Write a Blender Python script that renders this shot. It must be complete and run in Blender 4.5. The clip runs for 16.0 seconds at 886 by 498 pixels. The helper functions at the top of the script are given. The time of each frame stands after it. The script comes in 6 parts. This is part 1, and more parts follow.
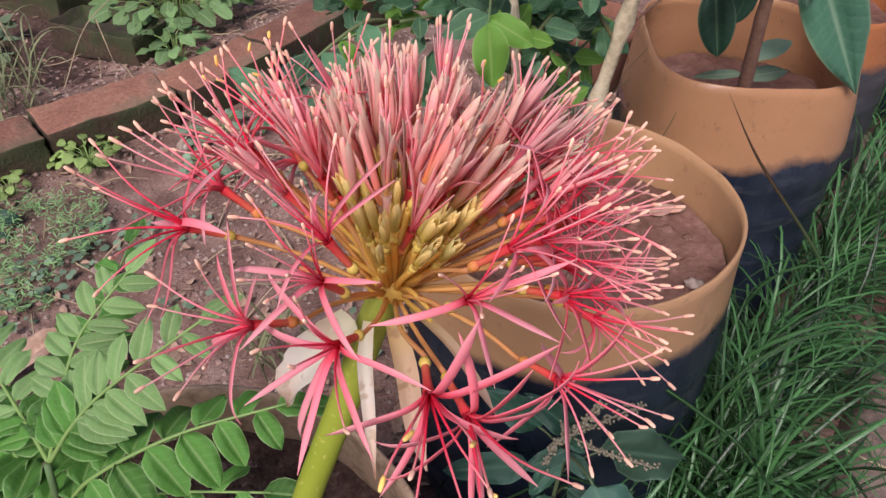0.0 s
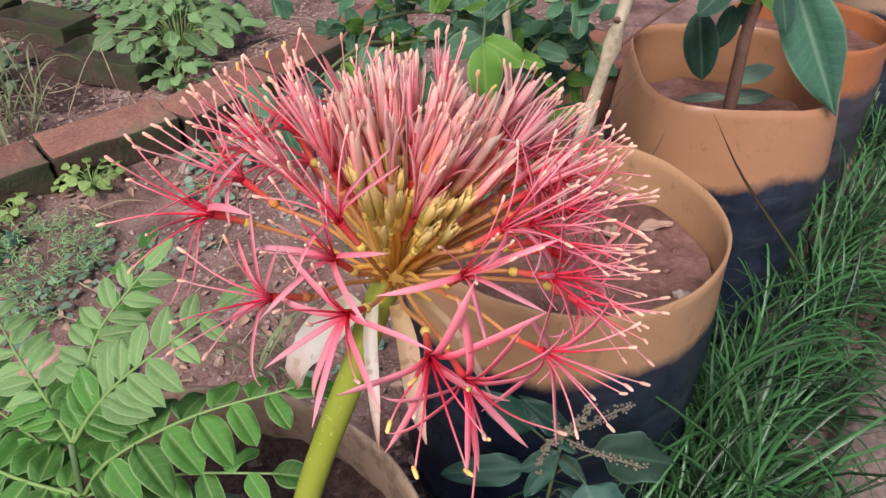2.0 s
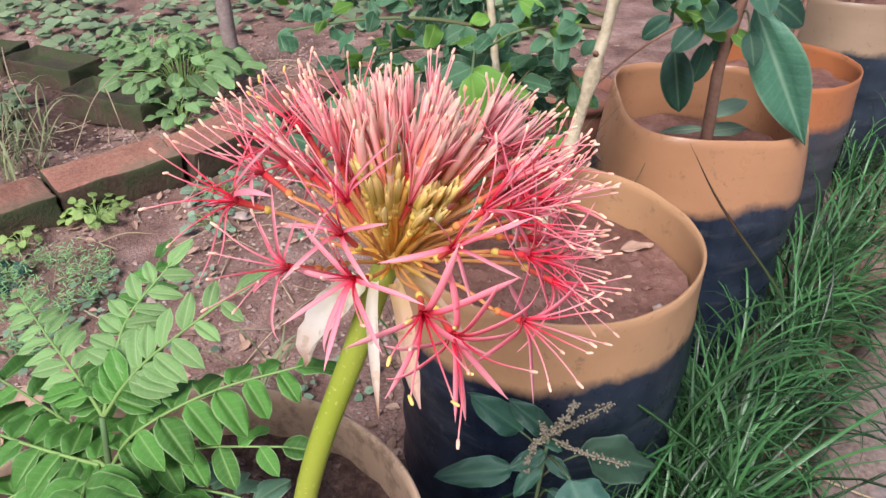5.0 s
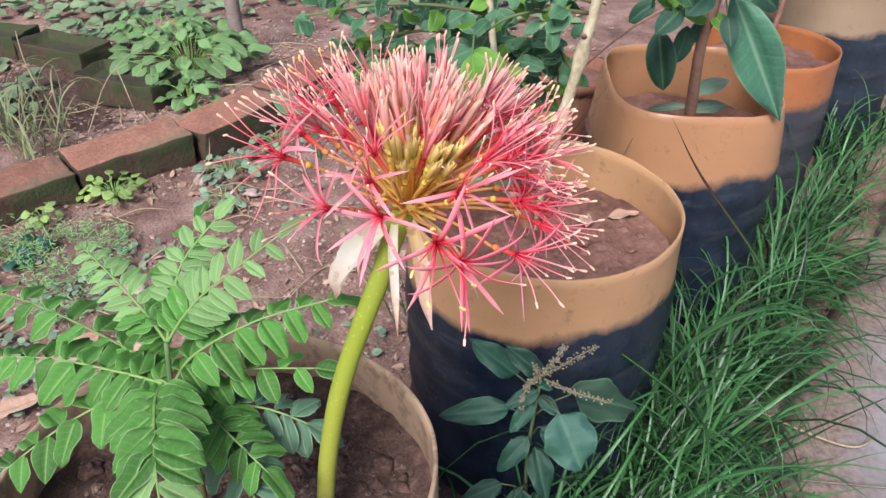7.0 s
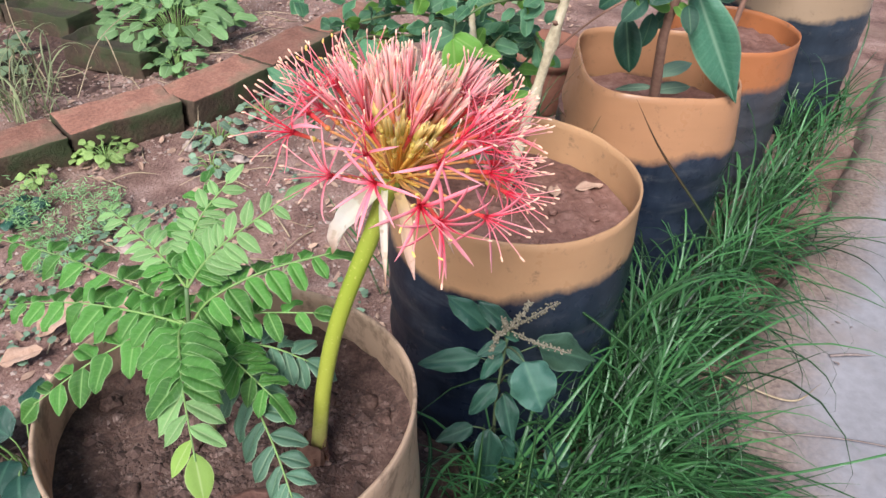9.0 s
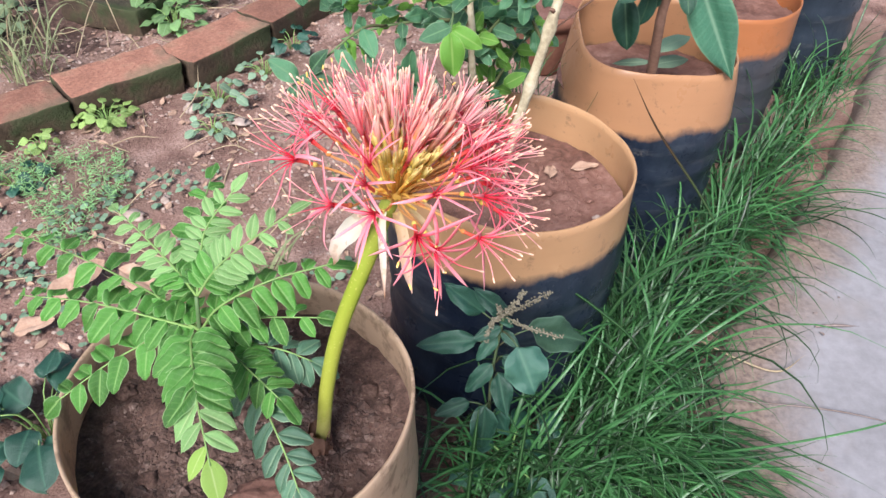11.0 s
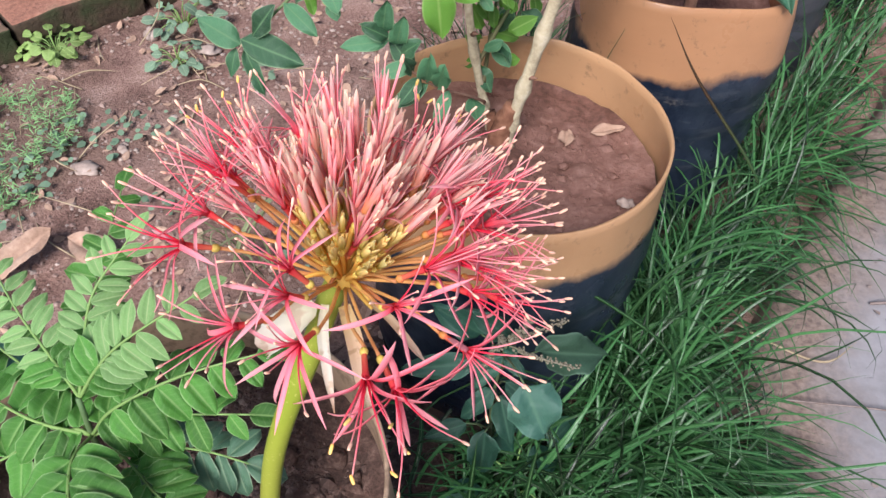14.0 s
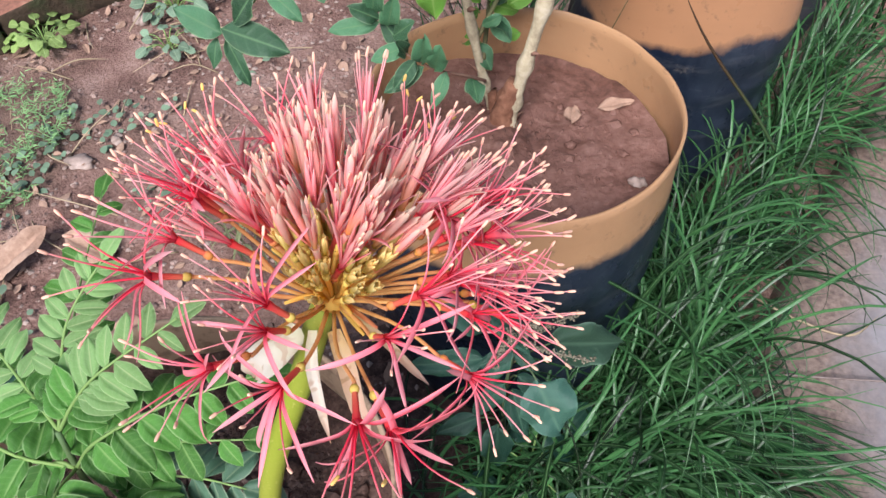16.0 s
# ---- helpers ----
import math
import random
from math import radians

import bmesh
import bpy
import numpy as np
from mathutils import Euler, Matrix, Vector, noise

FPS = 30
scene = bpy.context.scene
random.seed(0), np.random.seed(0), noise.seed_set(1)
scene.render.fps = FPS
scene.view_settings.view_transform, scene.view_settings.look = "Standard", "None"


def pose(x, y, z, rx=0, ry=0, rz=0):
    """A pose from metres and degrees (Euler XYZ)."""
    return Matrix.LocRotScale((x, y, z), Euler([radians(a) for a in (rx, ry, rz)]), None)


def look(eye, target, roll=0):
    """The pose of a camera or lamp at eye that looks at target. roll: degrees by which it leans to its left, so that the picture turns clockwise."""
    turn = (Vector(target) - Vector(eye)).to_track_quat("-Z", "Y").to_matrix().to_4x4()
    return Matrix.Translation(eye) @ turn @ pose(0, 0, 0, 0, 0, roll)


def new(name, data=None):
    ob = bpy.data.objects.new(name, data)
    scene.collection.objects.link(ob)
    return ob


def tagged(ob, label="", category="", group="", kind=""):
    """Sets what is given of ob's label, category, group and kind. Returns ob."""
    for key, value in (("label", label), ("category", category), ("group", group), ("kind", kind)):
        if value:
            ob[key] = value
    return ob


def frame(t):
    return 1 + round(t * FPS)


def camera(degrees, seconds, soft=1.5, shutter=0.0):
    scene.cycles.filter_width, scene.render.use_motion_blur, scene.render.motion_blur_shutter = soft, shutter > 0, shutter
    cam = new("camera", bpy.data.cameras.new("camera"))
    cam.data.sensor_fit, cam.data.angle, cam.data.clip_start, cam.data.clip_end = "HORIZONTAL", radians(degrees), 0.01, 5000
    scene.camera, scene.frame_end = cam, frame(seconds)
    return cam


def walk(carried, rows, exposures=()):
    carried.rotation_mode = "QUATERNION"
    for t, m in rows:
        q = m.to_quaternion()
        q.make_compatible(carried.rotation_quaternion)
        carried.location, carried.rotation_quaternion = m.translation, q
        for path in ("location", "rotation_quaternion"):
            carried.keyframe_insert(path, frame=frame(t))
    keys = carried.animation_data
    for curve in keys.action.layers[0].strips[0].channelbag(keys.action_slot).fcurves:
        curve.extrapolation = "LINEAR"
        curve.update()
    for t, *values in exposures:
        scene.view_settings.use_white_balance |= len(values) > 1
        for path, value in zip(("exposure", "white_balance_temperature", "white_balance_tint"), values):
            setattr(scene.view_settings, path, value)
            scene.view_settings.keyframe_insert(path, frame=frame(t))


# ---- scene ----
cam = camera(60.4, 16.0)
PATH = [
    (0, (0.1913, 0.1240, 0.7185), (0.1655, 0.5127, 0.4051), 0.06),
    (0.5, (0.1925, 0.1135, 0.7174), (0.1632, 0.5046, 0.4072), -0.47),
    (1, (0.1904, 0.1097, 0.7191), (0.1662, 0.5038, 0.4123), 0.24),
    (1.5, (0.1934, 0.0995, 0.7209), (0.1646, 0.4970, 0.4189), -0.32),
    (2, (0.1923, 0.0951, 0.7223), (0.1684, 0.4959, 0.4244), 0.25),
    (2.5, (0.1938, 0.0897, 0.7227), (0.1715, 0.4918, 0.4264), 0.27),
    (3, (0.1928, 0.0834, 0.7197), (0.1712, 0.4879, 0.4265), 0.58),
    (3.5, (0.1941, 0.0742, 0.7215), (0.1713, 0.4835, 0.4354), 0.19),
    (5.8, (0.1967, 0.0370, 0.7289), (0.1784, 0.4554, 0.4557), 0.76),
    (6, (0.1949, 0.0336, 0.7279), (0.1809, 0.4493, 0.4504), 1.07),
    (6.5, (0.1967, 0.0018, 0.7451), (0.1721, 0.4180, 0.4690), -0.08),
    (7, (0.1955, -0.0225, 0.7519), (0.1754, 0.3892, 0.4688), 0.29),
    (7.5, (0.1956, -0.0466, 0.7663), (0.1857, 0.3641, 0.4813), 1.63),
    (8, (0.1961, -0.0564, 0.7711), (0.1928, 0.3493, 0.4787), 2.42),
    (8.5, (0.1966, -0.0718, 0.7795), (0.1909, 0.3328, 0.4858), 2.28),
    (8.7, (0.1966, -0.0779, 0.7836), (0.1916, 0.3257, 0.4885), 2.43),
    (9.75, (0.1964, -0.1012, 0.8127), (0.1917, 0.2898, 0.5018), 2.50),
    (10.8, (0.1961, -0.0845, 0.8418), (0.1918, 0.2939, 0.5150), 2.58),
    (11, (0.1976, -0.0760, 0.8464), (0.1940, 0.2992, 0.5160), 2.67),
    (11.5, (0.2015, -0.0437, 0.8440), (0.2027, 0.3134, 0.4941), 3.27),
    (12, (0.2024, -0.0118, 0.8398), (0.2044, 0.3404, 0.4849), 3.60),
    (12.5, (0.2019, 0.0258, 0.8294), (0.1963, 0.3701, 0.4670), 3.00),
    (13, (0.2029, 0.0608, 0.8221), (0.1942, 0.3996, 0.4545), 2.32),
    (13.5, (0.2073, 0.0887, 0.8148), (0.2020, 0.4192, 0.4397), 2.27),
    (14, (0.2083, 0.1092, 0.8091), (0.2027, 0.4343, 0.4293), 1.91),
    (14.5, (0.2126, 0.1194, 0.8050), (0.2028, 0.4394, 0.4210), 0.82),
    (15, (0.2149, 0.1242, 0.8061), (0.1990, 0.4415, 0.4200), -1.36),
    (15.5, (0.2157, 0.1334, 0.8003), (0.2055, 0.4448, 0.4093), -1.13),
    (16, (0.2129, 0.1439, 0.7966), (0.2010, 0.4531, 0.4038), -1.30),
]
EXPOSURES = [(0, 0.24, 6850, 18), (0.5, 0.14, 6850, 18), (1.0, -0.02, 7200, 22), (1.5, 0.26, 6800, 18), (2.0, 0.36, 6700, 17), (3.5, 0.60, 6600, 15), (6, 0.70, 6600, 12), (7, 0.76, 6500, 9), (7.5, 0.92, 6500, 7), (8, 0.86, 6500, 7), (8.7, 0.84, 6500, 7), (11, 1.03, 6500, 7), (13, 0.80, 6500, 8), (16, 0.74, 6500, 10)]
walk(cam, [(t, look(eye, target, roll)) for t, eye, target, roll in PATH], EXPOSURES)


# ---------------------------------------------------------------- world and light
world = bpy.data.worlds.new("overcast_sky")
scene.world = world
world.use_nodes = True
_wn = world.node_tree.nodes
_sky = _wn.new("ShaderNodeTexSky")
_sky.sky_type = "NISHITA"
_sky.sun_disc = False
_sky.sun_elevation = radians(48)
_sky.sun_rotation = radians(196)
_sky.air_density, _sky.dust_density, _sky.ozone_density = 1.0, 2.0, 2.0
world.node_tree.links.new(_sky.outputs[0], _wn["Background"].inputs["Color"])
_wn["Background"].inputs["Strength"].default_value = 0.094

_sun = bpy.data.lights.new("sun", "SUN")
_sun.energy, _sun.angle, _sun.color = 3.7, radians(24), (0.98, 0.97, 1.01)
sun = new("sun", _sun)
sun.matrix_world = look((-0.45, -1.7, 2.9), (0.2, 0.6, 0.3))


# ---------------------------------------------------------------- small tools
rnd = random.Random(7)


def vec(*a):
    return Vector(a[0]) if len(a) == 1 else Vector(a)


def finish(name, bm, material, parent=None, label="", smooth=True):
    """A mesh object out of a bmesh, with one material or several."""
    me = bpy.data.meshes.new(name)
    bm.to_mesh(me)
    bm.free()
    for m in material if isinstance(material, (list, tuple)) else [material]:
        me.materials.append(m)
    if smooth:
        me.polygons.foreach_set("use_smooth", [True] * len(me.polygons))
    ob = new(name, me)
    ob.parent = parent
    if label:
        ob["label"] = label
    return ob


def part(name, bm, material, parent, label="", smooth=True):
    return finish(name, bm, material, parent, label, smooth)


def piece(name, mesh, m, parent):
    """One more object on a shared mesh, at the pose m under its parent."""
    ob = new(name, mesh)
    ob.parent = parent
    ob.matrix_basis = m
    return ob


def thing(name, place, label, category, group="", kind=""):
    ob = new(name)
    ob.empty_display_size = 0.02
    ob.location = place
    return tagged(ob, label, category, group, kind)


def mesh_of(name, bm, materials):
    me = bpy.data.meshes.new(name)
    bm.to_mesh(me)
    bm.free()
    for m in materials:
        me.materials.append(m)
    me.polygons.foreach_set("use_smooth", [True] * len(me.polygons))
    return me


def glide(points, n):
    """n + 1 points on a smooth curve through the points."""
    p = [Vector(q) for q in points]
    p = [2 * p[0] - p[1], *p, 2 * p[-1] - p[-2]]
    out = []
    for i in range(n + 1):
        s = i / n * (len(p) - 3)
        k = min(int(s), len(p) - 4)
        u = s - k
        a, b, c, d = p[k:k + 4]
        out.append(0.5 * (2 * b + (c - a) * u + (2 * a - 5 * b + 4 * c - d) * u * u + (3 * b - a - 3 * c + d) * u ** 3))
    return out


def facing(ahead, above):
    """A turn whose y axis looks ahead and whose z axis is as near to above as can be."""
    y = Vector(ahead).normalized()
    x = y.cross(Vector(above))
    x = x.normalized() if x.length > 1e-6 else y.orthogonal().normalized()
    return Matrix((x, y, x.cross(y))).transposed()


def place(at, ahead, above, scale=1.0):
    s = scale if isinstance(scale, (tuple, list)) else (scale,) * 3
    return Matrix.Translation(at) @ (facing(ahead, above) @ Matrix.Diagonal(s)).to_4x4()


def tube(bm, points, radii, n=7, index=0, layer=None, closed=True):
    """A round tube along the points; radii: one, or one a point."""
    pts = [Vector(p) for p in points]
    side = None
    rings = []
    for i, p in enumerate(pts):
        d = (pts[min(i + 1, len(pts) - 1)] - pts[max(i - 1, 0)]).normalized()
        side = d.orthogonal().normalized() if side is None else (side - d * side.dot(d)).normalized()
        up = d.cross(side)
        r = radii[i] if isinstance(radii, (list, tuple)) else radii
        ring = [bm.verts.new(p + r * (math.cos(a) * side + math.sin(a) * up)) for a in (math.tau * k / n for k in range(n))]
        if layer is not None:
            for v in ring:
                v[layer] = i / (len(pts) - 1)
        rings.append(ring)
    for a, b in zip(rings, rings[1:]):
        for k in range(n):
            f = bm.faces.new((a[k], a[(k + 1) % n], b[(k + 1) % n], b[k]))
            f.material_index = index
    if closed:
        for ring, flip in ((rings[0], True), (rings[-1], False)):
            bm.faces.new(ring[::-1] if flip else ring).material_index = index
    return rings


def blob(bm, at, size, index=0, jag=0.25, level=1, seed=0, turn=None):
    """A lumpy stone or clod."""
    made = bmesh.ops.create_icosphere(bm, subdivisions=level, radius=1.0)["verts"]
    for v in made:
        k = 1 + jag * noise.noise(v.co * 1.3 + Vector((seed * 3.1, seed * 1.7, seed)))
        co = Vector((v.co.x * size[0], v.co.y * size[1], v.co.z * size[2])) * k
        v.co = Vector(at) + (turn @ co if turn else co)
    for f in {f for v in made for f in v.link_faces}:
        f.material_index = index


def leaf_into(bm, length, width, fold=0.25, droop=0.15, n=8, m=2, shape=0.8, wave=0.0, at=None, seed=0.0, index=0, tip=1.0, puff=0.12, lobe=0.0):
    """A leaf blade along +y, its upper side to +z; at: a matrix."""
    al = bm.verts.layers.float.get("along") or bm.verts.layers.float.new("along")
    ac = bm.verts.layers.float.get("across") or bm.verts.layers.float.new("across")
    rows = []
    for i in range(n + 1):
        t = i / n
        w = width / 2 * max(0.0, math.sin(math.pi * t ** shape)) ** tip
        w *= 1 + lobe * math.sin(21 * t + seed)
        if i in (0, n):
            w = width * 0.01
        row = []
        for j in range(-m, m + 1):
            s = j / m
            z = fold * abs(s) * w - droop * length * t * t + wave * width * math.sin(9 * t + seed + 2 * s) * s * s
            z += 0.06 * width * math.sin(t * 34) * abs(s) * 0.3 + puff * 2 * w * math.sin(math.pi * abs(s))
            co = Vector((s * w, length * t * (1 - 0.08 * droop), z))
            v = bm.verts.new(at @ co if at else co)
            v[al], v[ac] = t, abs(s)
            row.append(v)
        rows.append(row)
    for a, b in zip(rows, rows[1:]):
        for j in range(2 * m):
            bm.faces.new((a[j], a[j + 1], b[j + 1], b[j])).material_index = index


# ---------------------------------------------------------------- materials
def nodes_of(name):
    m = bpy.data.materials.new(name)
    m.use_nodes = True
    nt = m.node_tree
    return m, nt, nt.nodes["Principled BSDF"]


def link(nt, a, b):
    nt.links.new(a, b)


def noise_node(nt, scale, detail=4.0, rough=0.55, coords="Object", stretch=None):
    tc = nt.nodes.new("ShaderNodeTexCoord")
    n = nt.nodes.new("ShaderNodeTexNoise")
    n.inputs["Scale"].default_value, n.inputs["Detail"].default_value, n.inputs["Roughness"].default_value = scale, detail, rough
    if stretch:
        mp = nt.nodes.new("ShaderNodeMapping")
        mp.inputs["Scale"].default_value = stretch
        link(nt, tc.outputs[coords], mp.inputs["Vector"])
        link(nt, mp.outputs[0], n.inputs["Vector"])
    else:
        link(nt, tc.outputs[coords], n.inputs["Vector"])
    return n.outputs["Fac"]


def ramp(nt, fac, stops):
    r = nt.nodes.new("ShaderNodeValToRGB")
    e = r.color_ramp.elements
    while len(e) < len(stops):
        e.new(0.5)
    for el, (at, col) in zip(e, stops):
        el.position = at
        el.color = (*col, 1) if len(col) == 3 else col
    link(nt, fac, r.inputs["Fac"])
    return r.outputs["Color"]


def blend(nt, fac, a, b, how="MIX"):
    n = nt.nodes.new("ShaderNodeMix")
    n.data_type, n.blend_type = "RGBA", how
    for slot, v in ((0, fac), (6, a), (7, b)):
        if isinstance(v, bpy.types.NodeSocket):
            link(nt, v, n.inputs[slot])
        else:
            n.inputs[slot].default_value = (*v, 1) if isinstance(v, tuple) else v
    return n.outputs[2]


def math_node(nt, how, a, b=0.5):
    n = nt.nodes.new("ShaderNodeMath")
    n.operation = how
    n.use_clamp = True
    for k, v in enumerate((a, b)):
        if isinstance(v, bpy.types.NodeSocket):
            link(nt, v, n.inputs[k])
        else:
            n.inputs[k].default_value = v
    return n.outputs[0]


def bump(nt, bsdf, height, strength, distance=0.002):
    b = nt.nodes.new("ShaderNodeBump")
    b.inputs["Strength"].default_value, b.inputs["Distance"].default_value = strength, distance
    link(nt, height, b.inputs["Height"])
    link(nt, b.outputs[0], bsdf.inputs["Normal"])


def attribute(nt, name):
    a = nt.nodes.new("ShaderNodeAttribute")
    a.attribute_name = name
    return a.outputs["Fac"]


def chance(nt):
    return nt.nodes.new("ShaderNodeObjectInfo").outputs["Random"]


def island(nt):
    return nt.nodes.new("ShaderNodeNewGeometry").outputs["Random Per Island"]


def see_through(nt, bsdf, colour, amount):
    """Light that shines through a thin leaf or petal."""
    out = nt.nodes["Material Output"]
    t = nt.nodes.new("ShaderNodeBsdfTranslucent")
    mix = nt.nodes.new("ShaderNodeMixShader")
    mix.inputs[0].default_value = amount
    link(nt, colour, t.inputs["Color"])
    link(nt, bsdf.outputs[0], mix.inputs[1])
    link(nt, t.outputs[0], mix.inputs[2])
    link(nt, mix.outputs[0], out.inputs["Surface"])


def rough_stuff(name, stops, fine, coarse, rough=0.9, height=0.6, distance=0.004, spread=None, stain=None, spec=0.3):
    """Soil, stone, brick, concrete, bark: two scales of noise in colour, and relief."""
    m, nt, b = nodes_of(name)
    a = noise_node(nt, coarse, 5)
    f = noise_node(nt, fine, 6, 0.65)
    both = math_node(nt, "ADD", math_node(nt, "MULTIPLY", a, 0.55), math_node(nt, "MULTIPLY", f, 0.45))
    col = ramp(nt, both, stops)
    if stain:
        where = ramp(nt, noise_node(nt, stain[1], 4), [(stain[2], (0, 0, 0)), (stain[2] + stain[3], (1, 1, 1))])
        col = blend(nt, where, col, stain[0])
    if spread:
        val = nt.nodes.new("ShaderNodeHueSaturation")
        k = math_node(nt, "ADD", math_node(nt, "MULTIPLY", spread == "island" and island(nt) or chance(nt), 0.6), 0.4)
        n2 = nt.nodes.new("ShaderNodeMapRange")
        n2.inputs["To Min"].default_value, n2.inputs["To Max"].default_value = 0.6, 1.35
        link(nt, k, n2.inputs["Value"])
        link(nt, n2.outputs[0], val.inputs["Value"])
        link(nt, col, val.inputs["Color"])
        col = val.outputs[0]
    link(nt, col, b.inputs["Base Color"])
    b.inputs["Roughness"].default_value = rough
    b.inputs["Specular IOR Level"].default_value = spec
    bump(nt, b, both, height, distance)
    return m


def leafy(name, dark, light, vein=None, edge=None, shine=0.28, rough=0.42, by="object", scale=60.0, ribs=0.0, vary=(0.7, 1.35), spec=0.3):
    """A leaf: two greens, a paler midrib and edge, gloss, light shining through."""
    m, nt, b = nodes_of(name)
    col = blend(nt, noise_node(nt, scale, 3), dark, light)
    hue = nt.nodes.new("ShaderNodeHueSaturation")
    r = chance(nt) if by == "object" else island(nt)
    mr = nt.nodes.new("ShaderNodeMapRange")
    mr.inputs["To Min"].default_value, mr.inputs["To Max"].default_value = vary
    link(nt, r, mr.inputs["Value"])
    link(nt, mr.outputs[0], hue.inputs["Value"])
    link(nt, col, hue.inputs["Color"])
    col = hue.outputs[0]
    ac = attribute(nt, "across")
    relief = noise_node(nt, 260.0, 3)
    if ribs:
        run = nt.nodes.new("ShaderNodeMath")
        run.operation = "MULTIPLY_ADD"
        link(nt, attribute(nt, "along"), run.inputs[0])
        run.inputs[1].default_value = ribs
        link(nt, math_node(nt, "SUBTRACT", 1.0, ac), run.inputs[2])
        turns = nt.nodes.new("ShaderNodeMath")
        turns.operation = "FRACT"
        link(nt, run.outputs[0], turns.inputs[0])
        lines = ramp(nt, turns.outputs[0], [(0.0, (1, 1, 1)), (0.2, (0, 0, 0)), (0.85, (0, 0, 0)), (1.0, (1, 1, 1))])
        col = blend(nt, math_node(nt, "MULTIPLY", lines, 0.12), col, vein or light)
        relief = math_node(nt, "SUBTRACT", relief, math_node(nt, "MULTIPLY", lines, 0.5))
    if vein:
        col = blend(nt, ramp(nt, ac, [(0.0, (0.85,) * 3), (0.12, (0, 0, 0))]), col, vein)
    if edge:
        col = blend(nt, ramp(nt, ac, [(0.88, (0, 0, 0)), (1.0, (0.8,) * 3)]), col, edge)
    link(nt, col, b.inputs["Base Color"])
    b.inputs["Roughness"].default_value = rough
    b.inputs["Specular IOR Level"].default_value = spec
    bump(nt, b, relief, 0.4, 0.0012)
    see_through(nt, b, col, shine)
    return m


def petal(name, stops, shine=0.3, rough=0.45, other=None, spots=None):
    """A petal or thread whose colour runs along its length."""
    m, nt, b = nodes_of(name)
    al = attribute(nt, "along")
    n = noise_node(nt, 350.0, 3)
    k = math_node(nt, "ADD", al, math_node(nt, "MULTIPLY", math_node(nt, "SUBTRACT", n, 0.5), 0.25))
    col = ramp(nt, k, stops)
    if other:
        col = blend(nt, chance(nt), col, ramp(nt, k, other))
    if spots:
        col = blend(nt, ramp(nt, noise_node(nt, spots[1], 2), [(spots[2], (0, 0, 0)), (spots[2] + 0.05, (0.8,) * 3)]), col, spots[0])
    hue = nt.nodes.new("ShaderNodeHueSaturation")
    mr = nt.nodes.new("ShaderNodeMapRange")
    mr.inputs["To Min"].default_value, mr.inputs["To Max"].default_value = 0.82, 1.15
    link(nt, chance(nt), mr.inputs["Value"])
    link(nt, mr.outputs[0], hue.inputs["Value"])
    link(nt, col, hue.inputs["Color"])
    link(nt, hue.outputs[0], b.inputs["Base Color"])
    b.inputs["Roughness"].default_value = rough
    b.inputs["Specular IOR Level"].default_value = 0.14
    bump(nt, b, noise_node(nt, 500.0, 3), 0.3, 0.0006)
    see_through(nt, b, hue.outputs[0], shine)
    return m


def plastic(name, upper, lower, line, wobble=0.035, mud=(0.16, 0.10, 0.065), lower2=None, mud_at=0.6):
    """Translucent container plastic, yellowed above the line where the soil stands and dark with soil behind it below."""
    m, nt, b = nodes_of(name)
    tc = nt.nodes.new("ShaderNodeTexCoord")
    xyz = nt.nodes.new("ShaderNodeSeparateXYZ")
    link(nt, tc.outputs["Object"], xyz.inputs[0])
    n = noise_node(nt, 8.0, 6, 0.6, stretch=(1, 1, 0.8))
    h = nt.nodes.new("ShaderNodeMath")
    h.operation = "MULTIPLY_ADD"
    link(nt, n, h.inputs[0])
    h.inputs[1].default_value = wobble * 2.4
    link(nt, xyz.outputs[2], h.inputs[2])
    mr = nt.nodes.new("ShaderNodeMapRange")
    mr.inputs["From Min"].default_value, mr.inputs["From Max"].default_value = line + wobble - 0.006, line + wobble + 0.008
    link(nt, h.outputs[0], mr.inputs["Value"])
    top = blend(nt, noise_node(nt, 9.0, 4, stretch=(1, 1, 3)), upper, tuple(c * 0.78 for c in upper))
    top = blend(nt, ramp(nt, noise_node(nt, 55.0, 5, 0.7), [(mud_at, (0, 0, 0)), (mud_at + 0.12, (0.6,) * 3)]), top, mud)
    low = blend(nt, noise_node(nt, 11.0, 5, stretch=(1, 1, 2.5)), lower, lower2 or tuple(c * 1.7 + 0.003 for c in lower))
    low = blend(nt, ramp(nt, noise_node(nt, 5.0, 8, 0.75, stretch=(1.6, 1.6, 0.7)), [(0.44, (0, 0, 0)), (0.68, (0.75,) * 3)]), low, (0.045, 0.060, 0.085))
    low = blend(nt, ramp(nt, noise_node(nt, 6.0, 5, 0.7, stretch=(1, 1, 4.5)), [(0.56, (0, 0, 0)), (0.74, (0.5,) * 3)]), low, (0.13, 0.138, 0.155))
    low = blend(nt, ramp(nt, noise_node(nt, 40.0, 6, 0.75), [(0.6, (0, 0, 0)), (0.72, (0.5,) * 3)]), low, (0.2, 0.17, 0.15))
    gloss = ramp(nt, noise_node(nt, 7.0, 5, 0.7), [(0.35, (0.22,) * 3), (0.7, (0.5,) * 3)])
    link(nt, gloss, b.inputs["Roughness"])
    col = blend(nt, mr.outputs[0], low, top)
    link(nt, col, b.inputs["Base Color"])
    b.inputs["Specular IOR Level"].default_value = 0.4
    bump(nt, b, noise_node(nt, 16.0, 6), 0.4, 0.008)
    see_through(nt, b, col, 0.32)
    return m


